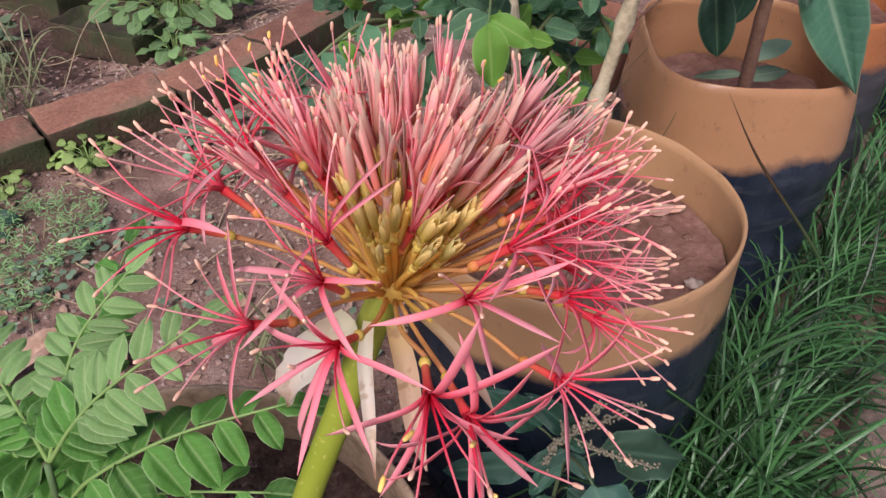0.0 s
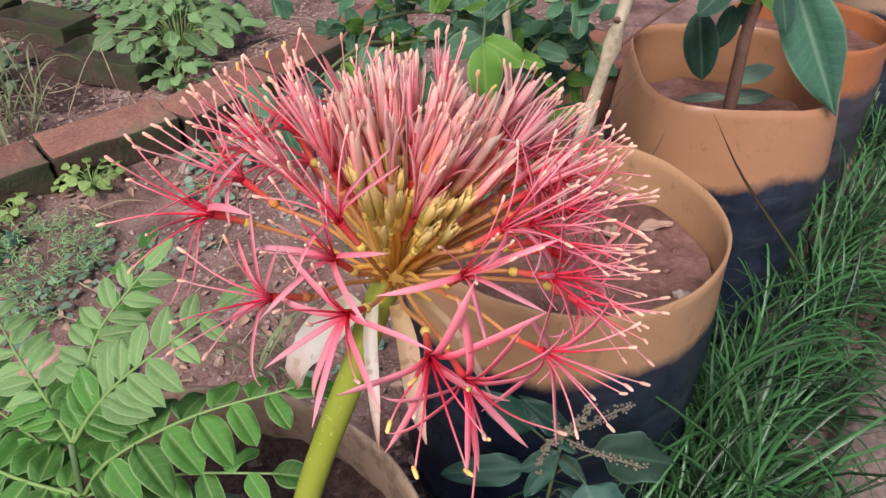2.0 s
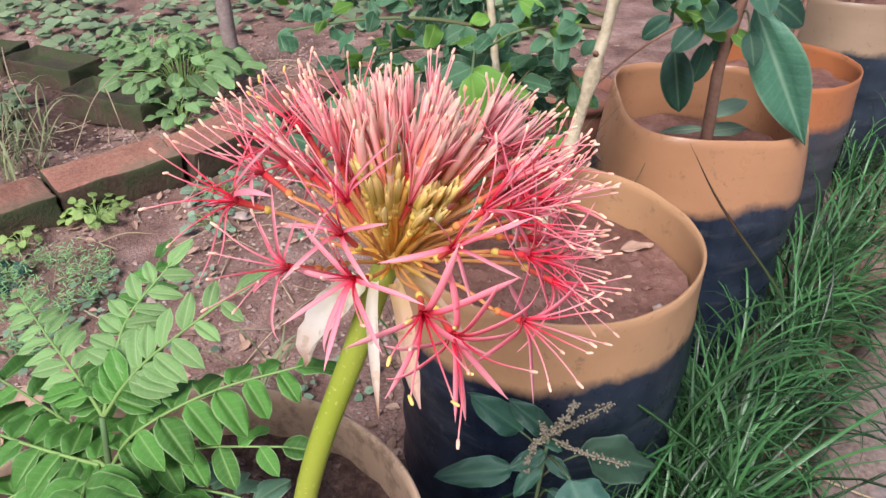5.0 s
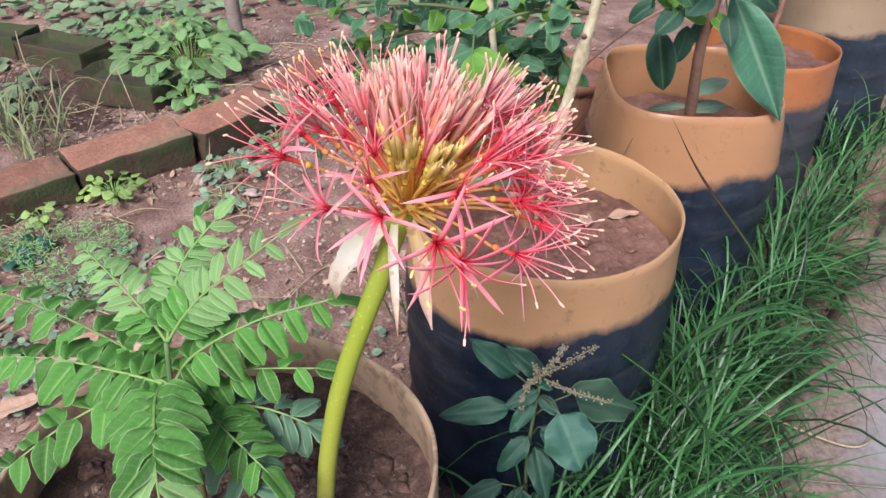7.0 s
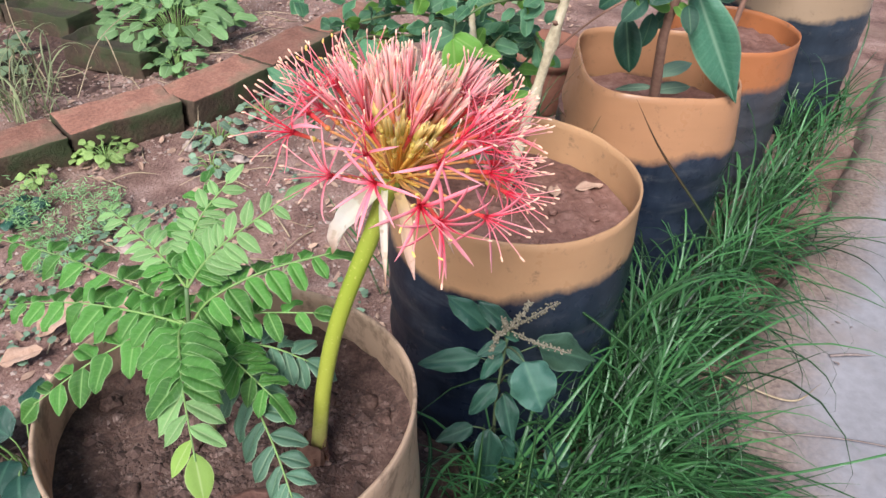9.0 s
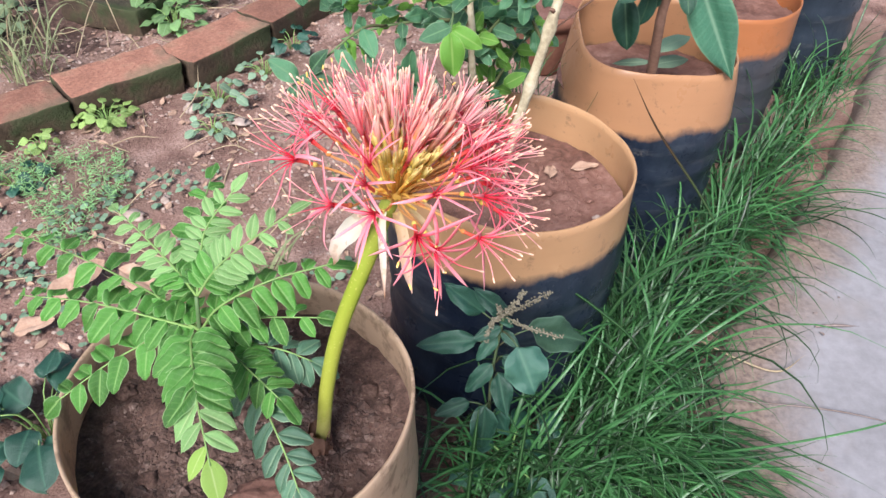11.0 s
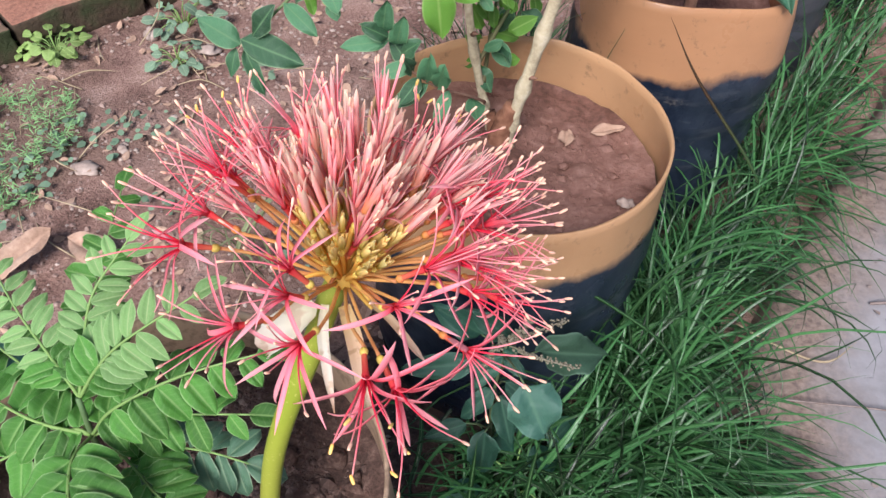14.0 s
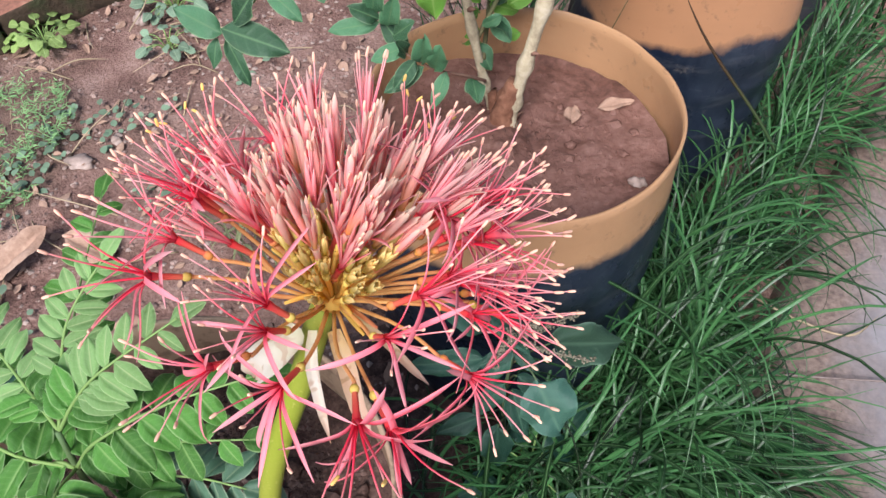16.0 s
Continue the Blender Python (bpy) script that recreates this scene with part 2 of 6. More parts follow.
SOIL = rough_stuff("garden_soil", [(0.34, (0.06, 0.03, 0.024)), (0.46, (0.18, 0.099, 0.079)), (0.56, (0.28, 0.17, 0.14)), (0.68, (0.43, 0.305, 0.26))], 210, 11, height=1.0, distance=0.010, stain=((0.17, 0.105, 0.08), 2.6, 0.5, 0.2))
POT_SOIL = rough_stuff("pot_soil", [(0.32, (0.055, 0.025, 0.019)), (0.48, (0.145, 0.069, 0.053)), (0.6, (0.20, 0.106, 0.085)), (0.72, (0.29, 0.18, 0.15))], 160, 18, height=0.7, distance=0.006, rough=0.7)
# Pot soil; its dark tone also serves the sheets that carry painted shade.
DAMP_SOIL = rough_stuff("damp_crumbly_soil", [(0.36, (0.028, 0.015, 0.012)), (0.5, (0.075, 0.041, 0.032)), (0.62, (0.125, 0.076, 0.062)), (0.74, (0.28, 0.195, 0.165))], 420, 90, height=0.8, distance=0.004)
CRUMBS = rough_stuff("damp_crumbs", [(0.3, (0.022, 0.012, 0.010)), (0.52, (0.075, 0.044, 0.036)), (0.66, (0.20, 0.14, 0.12)), (0.76, (0.46, 0.35, 0.30))], 300, 70, height=0.8, distance=0.002, spread="island")
BRICK = rough_stuff("weathered_brick", [(0.3, (0.09, 0.043, 0.03)), (0.48, (0.21, 0.093, 0.064)), (0.68, (0.34, 0.185, 0.13))], 150, 10, height=1.0, distance=0.006, stain=((0.10, 0.08, 0.05), 9.0, 0.48, 0.2), spread="object")
BRICK_SIDE = rough_stuff("dark_brick_side", [(0.28, (0.026, 0.019, 0.013)), (0.5, (0.068, 0.045, 0.03)), (0.75, (0.15, 0.095, 0.065))], 120, 14, height=1.0, distance=0.007, stain=((0.042, 0.05, 0.022), 14.0, 0.46, 0.15))
MOSSY = rough_stuff("mossy_brick", [(0.28, (0.022, 0.02, 0.013)), (0.5, (0.05, 0.04, 0.026)), (0.75, (0.11, 0.085, 0.06))], 130, 12, height=1.0, distance=0.007, stain=((0.036, 0.046, 0.017), 13.0, 0.42, 0.16))
CONCRETE = rough_stuff("worn_concrete", [(0.25, (0.16, 0.148, 0.156)), (0.5, (0.24, 0.225, 0.238)), (0.75, (0.315, 0.30, 0.318))], 60, 5, height=0.5, distance=0.004, stain=((0.20, 0.155, 0.135), 4.5, 0.5, 0.22))


def dirty_edge(m):
    """Dirt that has washed over the concrete from its edge, in patches."""
    nt = m.node_tree
    b = nt.nodes["Principled BSDF"]
    clean = b.inputs["Base Color"].links[0].from_socket
    far = nt.nodes.new("ShaderNodeMath")
    far.operation = "MULTIPLY_ADD"
    link(nt, noise_node(nt, 16.0, 6, 0.7), far.inputs[0])
    far.inputs[1].default_value = -0.11
    link(nt, attribute(nt, "edge"), far.inputs[2])
    where = ramp(nt, far.outputs[0], [(0.0, (0.85,) * 3), (0.09, (0, 0, 0))])
    dirt = ramp(nt, noise_node(nt, 140.0, 6, 0.7), [(0.35, (0.1, 0.062, 0.045)), (0.65, (0.26, 0.18, 0.14))])
    link(nt, blend(nt, where, clean, dirt), b.inputs["Base Color"])


dirty_edge(CONCRETE)
STONE = rough_stuff("pebble", [(0.3, (0.16, 0.11, 0.09)), (0.6, (0.31, 0.24, 0.21)), (0.8, (0.5, 0.42, 0.37))], 80, 20, height=0.5, distance=0.002, spread="island")
DRY = rough_stuff("dead_leaf", [(0.3, (0.17, 0.095, 0.065)), (0.55, (0.32, 0.205, 0.15)), (0.8, (0.48, 0.36, 0.28))], 160, 25, height=0.6, distance=0.002, spread="island", rough=0.8)
BARK = rough_stuff("pale_bark", [(0.3, (0.20, 0.155, 0.10)), (0.5, (0.43, 0.36, 0.245)), (0.72, (0.57, 0.50, 0.385))], 190, 45, height=1.0, distance=0.003)
BROWN_BARK = rough_stuff("brown_bark", [(0.3, (0.13, 0.065, 0.045)), (0.55, (0.23, 0.125, 0.09)), (0.8, (0.32, 0.2, 0.15))], 190, 40, height=0.8, distance=0.002)
ROOT_BARK = rough_stuff("reddish_root_bark", [(0.3, (0.11, 0.042, 0.024)), (0.55, (0.25, 0.115, 0.07)), (0.8, (0.38, 0.22, 0.15))], 150, 40, height=1.0, distance=0.004)
GREY_BARK = rough_stuff("purple_grey_bark", [(0.3, (0.14, 0.1, 0.09)), (0.55, (0.22, 0.17, 0.155)), (0.8, (0.32, 0.26, 0.24))], 120, 30, height=0.8, distance=0.003)
CLAY = rough_stuff("red_clay", [(0.3, (0.12, 0.05, 0.034)), (0.55, (0.19, 0.08, 0.053)), (0.8, (0.27, 0.14, 0.10))], 90, 12, height=0.3, distance=0.002)
STRAW = rough_stuff("straw", [(0.3, (0.2, 0.14, 0.085)), (0.55, (0.34, 0.26, 0.17)), (0.8, (0.46, 0.38, 0.27))], 160, 30, height=0.3, distance=0.001, spread="island")
CLODS = rough_stuff("loose_soil", [(0.3, (0.07, 0.04, 0.032)), (0.5, (0.2, 0.128, 0.108)), (0.7, (0.4, 0.3, 0.26))], 150, 30, height=0.6, distance=0.003, spread="island")

CURRY = leafy("curry_leaf", (0.048, 0.165, 0.028), (0.115, 0.300, 0.058), (0.28, 0.46, 0.16), (0.38, 0.55, 0.25), 0.36, 0.36, ribs=7.0, vary=(0.62, 1.32), spec=0.36)
CURRY_YOUNG = leafy("young_curry_leaf", (0.17, 0.34, 0.105), (0.28, 0.46, 0.18), (0.42, 0.54, 0.27), (0.44, 0.57, 0.30), 0.38, 0.38, ribs=7.0, vary=(0.8, 1.2), spec=0.36)
LIME_TIP = leafy("lime_leaf_tip", (0.22, 0.37, 0.055), (0.31, 0.46, 0.11), (0.44, 0.55, 0.2), (0.42, 0.54, 0.2), 0.35, 0.35, vary=(0.9, 1.15))
CURRY_OLD = leafy("old_curry_leaf", (0.055, 0.125, 0.075), (0.11, 0.215, 0.13), (0.24, 0.34, 0.21), (0.32, 0.42, 0.28), 0.25, 0.36, vary=(0.8, 1.25), spec=0.5)
SHRUB_LEAF = leafy("shrub_leaf", (0.03, 0.10, 0.05), (0.095, 0.22, 0.11), (0.14, 0.27, 0.13), (0.26, 0.39, 0.22), 0.3, 0.33, ribs=6.0, vary=(0.5, 1.5), spec=0.45)
SHRUB_YOUNG = leafy("young_shrub_leaf", (0.10, 0.24, 0.035), (0.16, 0.34, 0.06), (0.28, 0.42, 0.12), (0.3, 0.42, 0.14), 0.35, 0.35)
MANGO_LEAF = leafy("long_glossy_leaf", (0.04, 0.135, 0.08), (0.09, 0.23, 0.14), (0.24, 0.38, 0.26), (0.2, 0.32, 0.2), 0.28, 0.32, ribs=13.0, vary=(0.9, 1.2), spec=0.5)
ROUND_LEAF = leafy("dark_glossy_leaf", (0.016, 0.055, 0.035), (0.035, 0.1, 0.062), (0.09, 0.16, 0.09), (0.1, 0.18, 0.11), 0.2, 0.35, ribs=6.0)
WEED_LEAF = leafy("amaranth_leaf", (0.010, 0.046, 0.030), (0.036, 0.105, 0.072), (0.06, 0.14, 0.09), (0.06, 0.15, 0.10), 0.25, 0.36, ribs=6.0, vary=(0.7, 1.3), spec=0.5)
BROAD_LEAF = leafy("broad_amaranth_leaf", (0.026, 0.085, 0.06), (0.06, 0.15, 0.11), (0.09, 0.19, 0.13), (0.09, 0.2, 0.14), 0.25, 0.36, ribs=6.0, vary=(0.9, 1.15), spec=0.5)
YELLOW_WEED = leafy("yellow_green_leaf", (0.2, 0.31, 0.085), (0.32, 0.44, 0.15), (0.38, 0.5, 0.2), None, 0.35, 0.45)
DULL_WEED = leafy("dull_green_leaf", (0.035, 0.09, 0.055), (0.07, 0.14, 0.085), (0.09, 0.17, 0.105), (0.12, 0.2, 0.14), 0.25, 0.5, ribs=6.0)
GREY_WEED = leafy("grey_green_leaf", (0.14, 0.23, 0.15), (0.25, 0.35, 0.24), (0.32, 0.42, 0.28), None, 0.3, 0.55, ribs=5.0)
FINE_WEED = leafy("feathery_weed", (0.14, 0.29, 0.11), (0.26, 0.43, 0.19), None, None, 0.35, 0.5, by="island")
COVER_WEED = leafy("creeping_weed", (0.11, 0.18, 0.12), (0.2, 0.29, 0.19), None, None, 0.25, 0.55, by="island")
BRIGHT_WEED = leafy("bright_weed", (0.11, 0.22, 0.075), (0.21, 0.33, 0.14), (0.26, 0.38, 0.19), None, 0.3, 0.5, ribs=5.0)
FAR_LEAF = leafy("far_foliage", (0.14, 0.21, 0.11), (0.26, 0.33, 0.19), None, None, 0.3, 0.5, by="island")
GRASS = leafy("grass_blade", (0.007, 0.040, 0.012), (0.058, 0.166, 0.052), (0.20, 0.34, 0.155), None, 0.20, 0.36, by="island", scale=12.0, vary=(0.05, 1.75), spec=0.36)
DRY_GRASS = leafy("pale_grass_blade", (0.13, 0.17, 0.07), (0.30, 0.31, 0.17), (0.36, 0.36, 0.22), None, 0.24, 0.5, by="island", scale=12.0, vary=(0.6, 1.3))
AMARANTH_STEM = petal("amaranth_stalk", [(0.0, (0.06, 0.05, 0.03)), (1.0, (0.08, 0.12, 0.06))], 0.1)
BROWN_BLADE = petal("browned_blade", [(0.0, (0.03, 0.10, 0.03)), (0.5, (0.045, 0.075, 0.03)), (0.7, (0.06, 0.035, 0.02)), (1.0, (0.05, 0.028, 0.02))], 0.1)
GREEN_STEM = petal("green_stalk", [(0.0, (0.17, 0.27, 0.08)), (1.0, (0.22, 0.34, 0.12))], 0.1)
WEED_STEM = petal("weed_stalk", [(0.0, (0.12, 0.10, 0.05)), (1.0, (0.12, 0.2, 0.085))], 0.1)
SPIKE = petal("seed_spike", [(0.0, (0.15, 0.135, 0.09)), (1.0, (0.25, 0.215, 0.165))], 0.15, 0.8)

SCAPE = petal("lily_stalk", [(0.0, (0.4, 0.26, 0.12)), (0.14, (0.44, 0.40, 0.12)), (0.22, (0.34, 0.35, 0.06)), (0.6, (0.245, 0.295, 0.034)), (1.0, (0.30, 0.34, 0.06))], 0.12, 0.4, spots=((0.40, 0.40, 0.10), 420.0, 0.64))
PAPER = petal("papery_bract", [(0.0, (0.68, 0.64, 0.46)), (0.5, (0.82, 0.76, 0.68)), (0.8, (0.74, 0.58, 0.48)), (1.0, (0.42, 0.24, 0.16))], 0.4, 0.6, spots=((0.60, 0.46, 0.34), 90.0, 0.60))
PAPER_BROWN = petal("browned_bract", [(0.0, (0.70, 0.52, 0.22)), (0.35, (0.76, 0.54, 0.36)), (1.0, (0.76, 0.50, 0.42))], 0.5, 0.6, spots=((0.55, 0.34, 0.2), 120.0, 0.62))
PEDICEL = petal("flower_stalk", [(0.0, (0.80, 0.52, 0.18)), (0.5, (0.76, 0.42, 0.17)), (1.0, (0.70, 0.28, 0.14))], 0.5)
PEDICEL_YOUNG = petal("young_flower_stalk", [(0.0, (0.88, 0.60, 0.15)), (1.0, (0.88, 0.62, 0.17))], 0.6)
OVARY = petal("ovary", [(0.0, (0.58, 0.42, 0.08)), (1.0, (0.70, 0.52, 0.14))], 0.2)
OVARY_RED = petal("reddened_ovary", [(0.0, (0.58, 0.30, 0.06)), (1.0, (0.68, 0.20, 0.09))], 0.2)
TUBE_RED = petal("floret_tube", [(0.0, (0.66, 0.16, 0.09)), (1.0, (0.74, 0.05, 0.07))], 0.3)
TEPAL = petal("pink_tepal", [(0.0, (0.74, 0.015, 0.05)), (0.10, (0.90, 0.14, 0.21)), (0.3, (0.94, 0.33, 0.40)), (1.0, (0.96, 0.50, 0.53))], 0.40, 0.5, other=[(0.0, (0.76, 0.015, 0.05)), (0.22, (0.91, 0.20, 0.27)), (1.0, (0.94, 0.36, 0.41))])
TEPAL_HALF = petal("half_open_tepal", [(0.0, (0.89, 0.24, 0.24)), (0.3, (0.96, 0.50, 0.50)), (1.0, (0.98, 0.72, 0.67))], 0.6, 0.5, other=[(0.0, (0.84, 0.08, 0.12)), (0.4, (0.95, 0.36, 0.40)), (1.0, (0.97, 0.58, 0.58))])
TEPAL_PALE = petal("pale_tepal", [(0.0, (0.92, 0.64, 0.18)), (0.2, (0.97, 0.62, 0.40)), (0.6, (0.98, 0.70, 0.61)), (1.0, (0.98, 0.86, 0.71))], 0.66, 0.5, other=[(0.0, (0.90, 0.44, 0.16)), (0.35, (0.96, 0.45, 0.43)), (0.8, (0.98, 0.61, 0.59)), (1.0, (0.98, 0.78, 0.65))])
TEPAL_GREEN = petal("bud_tepal", [(0.0, (0.80, 0.62, 0.10)), (0.5, (0.92, 0.77, 0.26)), (1.0, (0.97, 0.87, 0.46))], 0.55, 0.5, other=[(0.0, (0.76, 0.62, 0.14)), (1.0, (0.95, 0.77, 0.38))])
FILAMENT = petal("red_filament", [(0.0, (0.72, 0.010, 0.04)), (0.4, (0.83, 0.06, 0.12)), (0.75, (0.92, 0.25, 0.30)), (1.0, (0.95, 0.48, 0.44))], 0.4, 0.4)
FILAMENT_PINK = petal("pink_filament", [(0.0, (0.80, 0.06, 0.12)), (0.35, (0.93, 0.28, 0.36)), (1.0, (0.97, 0.58, 0.56))], 0.5, 0.4)
ANTHER = petal("anther", [(0.0, (0.90, 0.48, 0.36)), (1.0, (0.95, 0.64, 0.48))], 0.3, 0.7)
ANTHER_YELLOW = petal("ripe_anther", [(0.0, (0.90, 0.52, 0.12)), (1.0, (0.93, 0.62, 0.22))], 0.2, 0.8)


# ---------------------------------------------------------------- ground, path, bricks
def steps(lo, hi, fine, far):
    """Even steps from lo to hi, then ever wider ones out to far on both sides."""
    inner = [lo + (hi - lo) * i / round((hi - lo) / fine) for i in range(round((hi - lo) / fine) + 1)]
    out, d = [], fine * 2
    x = hi
    while x < far:
        x += d
        d *= 1.45
        out.append(x)
    back, d = [], fine * 2
    x = lo
    while x > -far:
        x -= d
        d *= 1.45
        back.append(x)
    return back[::-1] + inner + out


def soil_height(x, y):
    k = max(0.0, 1 - max(0.0, max(abs(x) - 2.5, abs(y - 1) - 2.5)) / 3)
    h = 0.010 * noise.noise(Vector((x * 3.5, y * 3.5, 0.2))) + 0.006 * noise.noise(Vector((x * 13, y * 13, 1.7)))
    h += 0.004 * noise.noise(Vector((x * 45, y * 45, 4.4)))
    return k * h


def build_ground():
    xs, ys = steps(-1.5, 1.1, 0.013, 300), steps(0.2, 2.8, 0.013, 300)
    verts = [(x, y, soil_height(x, y)) for y in ys for x in xs]
    w = len(xs)
    faces = [(j * w + i, j * w + i + 1, (j + 1) * w + i + 1, (j + 1) * w + i) for j in range(len(ys) - 1) for i in range(w - 1)]
    me = bpy.data.meshes.new("ground")
    me.from_pydata(verts, [], faces)
    me.materials.append(SOIL)
    me.polygons.foreach_set("use_smooth", [True] * len(faces))
    tagged(new("ground", me), "bare reddish-brown garden soil with crumbs and litter", "soil", kind="structure")


def damp_shade_patch(start, size, slope, half, ends, label):
    """Dark damp soil, shade included in its colour, thinning out to a ragged edge. slope: how its middle line runs;
    half: its half width.
    """
    xs = [start[0] + 0.012 * i for i in range(round(size[0] / 0.012))]
    ys = [start[1] + 0.012 * j for j in range(round(size[1] / 0.012))]
    verts = []
    for y in ys:
        for x in xs:
            d = abs(x - (slope[0] + slope[1] * (y - start[1]))) / half + 0.5 * noise.noise(Vector((x * 9, y * 9, 2))) + max(0.0, ends[0] - y) * 8 + max(0.0, y - ends[1]) * 8
            verts.append((x, y, soil_height(x, y) + 0.007 * (1 - d) + 0.006 * noise.noise(Vector((x * 60, y * 60, 8)))))
    w = len(xs)
    faces = [(j * w + i, j * w + i + 1, (j + 1) * w + i + 1, (j + 1) * w + i) for j in range(len(ys) - 1) for i in range(w - 1)]
    me = bpy.data.meshes.new("damp_shade_soil")
    me.from_pydata(verts, [], faces)
    me.materials.append(DAMP_SOIL)
    me.polygons.foreach_set("use_smooth", [True] * len(faces))
    tagged(new("damp_shade_soil", me), label, "soil", kind="stuff")


def path_edge(y):
    """The ragged left edge of the concrete path at y."""
    knots = [(-41.0, 0.9), (-3.0, 0.62), (0.2, 0.57), (0.45, 0.55), (0.6, 0.56), (0.72, 0.62), (0.9, 0.74), (1.1, 0.88), (1.35, 1.04), (1.8, 1.29), (5.0, 3.2), (41.0, 26.0)]
    for (a, p), (b, q) in zip(knots, knots[1:]):
        if a <= y <= b:
            return p + (q - p) * (y - a) / (b - a) + 0.018 * noise.noise(Vector((0, y * 9, 3))) + 0.008 * noise.noise(Vector((2, y * 31, 3)))
    return knots[-1][1]


def build_path():
    bm = bmesh.new()
    edge = bm.verts.layers.float.new("edge")
    rows = []
    for y in [-40, -20, -10, -5, -2.5, -1.2, -0.5, 0, *(0.1 + 0.03 * j for j in range(80)), 2.7, 3.2, 4, 6, 10, 20, 40]:
        e = path_edge(y)
        row = [bm.verts.new((e - 0.02, y, -0.03))]
        for i, d in enumerate((0.0, 0.012, 0.03, 0.06, 0.1, 0.16, 0.24, 0.35, 0.5, 0.8, 1.2, 1.8)):
            z = 0.046 + 0.004 * noise.noise(Vector(((e + d) * 8, y * 8, 5))) - (0.018 if i == 0 else 0.004 if i == 1 else 0)
            v = bm.verts.new((e + d, y, z))
            v[edge] = d
            row.append(v)
        row.append(bm.verts.new((e + 1.8, y, -0.03)))
        rows.append(row)
    for a, b in zip(rows, rows[1:]):
        for i in range(len(a) - 1):
            bm.faces.new((a[i], a[i + 1], b[i + 1], b[i]))
    tagged(finish("pavement", bm, CONCRETE), "worn pale grey concrete path with dirt along its edge", "path", kind="structure")


def brick(at, yaw, material, label, frog=False, roll=0.0, size=(0.23, 0.113, 0.07), sink=0.004):
    bm = bmesh.new()
    bmesh.ops.create_cube(bm, size=1.0)
    for v in bm.verts:
        v.co = Vector((v.co.x * size[0], v.co.y * size[1], v.co.z * size[2]))
    if frog:
        top = max(bm.faces, key=lambda f: f.calc_center_median().z)
        bmesh.ops.inset_region(bm, faces=[top], thickness=0.019)
        bmesh.ops.translate(bm, verts=top.verts, vec=(0, 0, -0.022))
        for v in top.verts:
            v.co.x *= 0.96
            v.co.y *= 0.86
    bmesh.ops.bevel(bm, geom=bm.edges[:], offset=0.004, segments=2, affect="EDGES", profile=0.6)
    bmesh.ops.subdivide_edges(bm, edges=[e for e in bm.edges if e.calc_length() > 0.03], cuts=5, use_grid_fill=True)
    bm.normal_update()
    seed = rnd.random() * 50
    for v in bm.verts:
        v.co += 0.0055 * noise.noise_vector(v.co * 26 + Vector((seed, 0, 0))) + 0.002 * noise.noise_vector(v.co * 120 + Vector((seed, 0, 0)))
    # faces not turned upward take the darker, green-stained side material
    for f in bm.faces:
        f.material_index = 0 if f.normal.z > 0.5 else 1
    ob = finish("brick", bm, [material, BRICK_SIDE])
    ob.matrix_world = pose(at[0], at[1], at[2] + size[2] / 2 - sink, roll, rnd.uniform(-1, 1), yaw)
    return tagged(ob, label, "brick", "bricks edging the garden bed")


def build_bricks():
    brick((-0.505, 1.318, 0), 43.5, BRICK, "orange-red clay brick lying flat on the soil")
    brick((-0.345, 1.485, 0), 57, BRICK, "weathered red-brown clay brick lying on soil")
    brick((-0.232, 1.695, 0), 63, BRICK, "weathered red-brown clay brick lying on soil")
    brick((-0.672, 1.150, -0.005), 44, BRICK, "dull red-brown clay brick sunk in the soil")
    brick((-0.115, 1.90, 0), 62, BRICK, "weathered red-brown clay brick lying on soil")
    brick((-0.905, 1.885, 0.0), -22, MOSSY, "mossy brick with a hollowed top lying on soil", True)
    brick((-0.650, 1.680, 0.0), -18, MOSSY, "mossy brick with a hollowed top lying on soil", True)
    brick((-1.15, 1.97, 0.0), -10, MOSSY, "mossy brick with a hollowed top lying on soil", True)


# ---------------------------------------------------------------- pots
def pot_relief(p, seed, rugged, lean):
    """How far the soil of a pot lies over its level at p."""
    z = 0.006 * noise.noise(p * 14 + Vector((seed, 0, 0))) + 0.005 * noise.noise(p * 38 + Vector((seed, 0, 0))) + 0.003 * noise.noise(p * 90)
    z = rugged * z + (rugged - 1) * 0.004 * noise.noise(p * 170 + Vector((3, seed, 0)))
    return z - (lean[0] * p.x + lean[1] * p.y) * 0.8


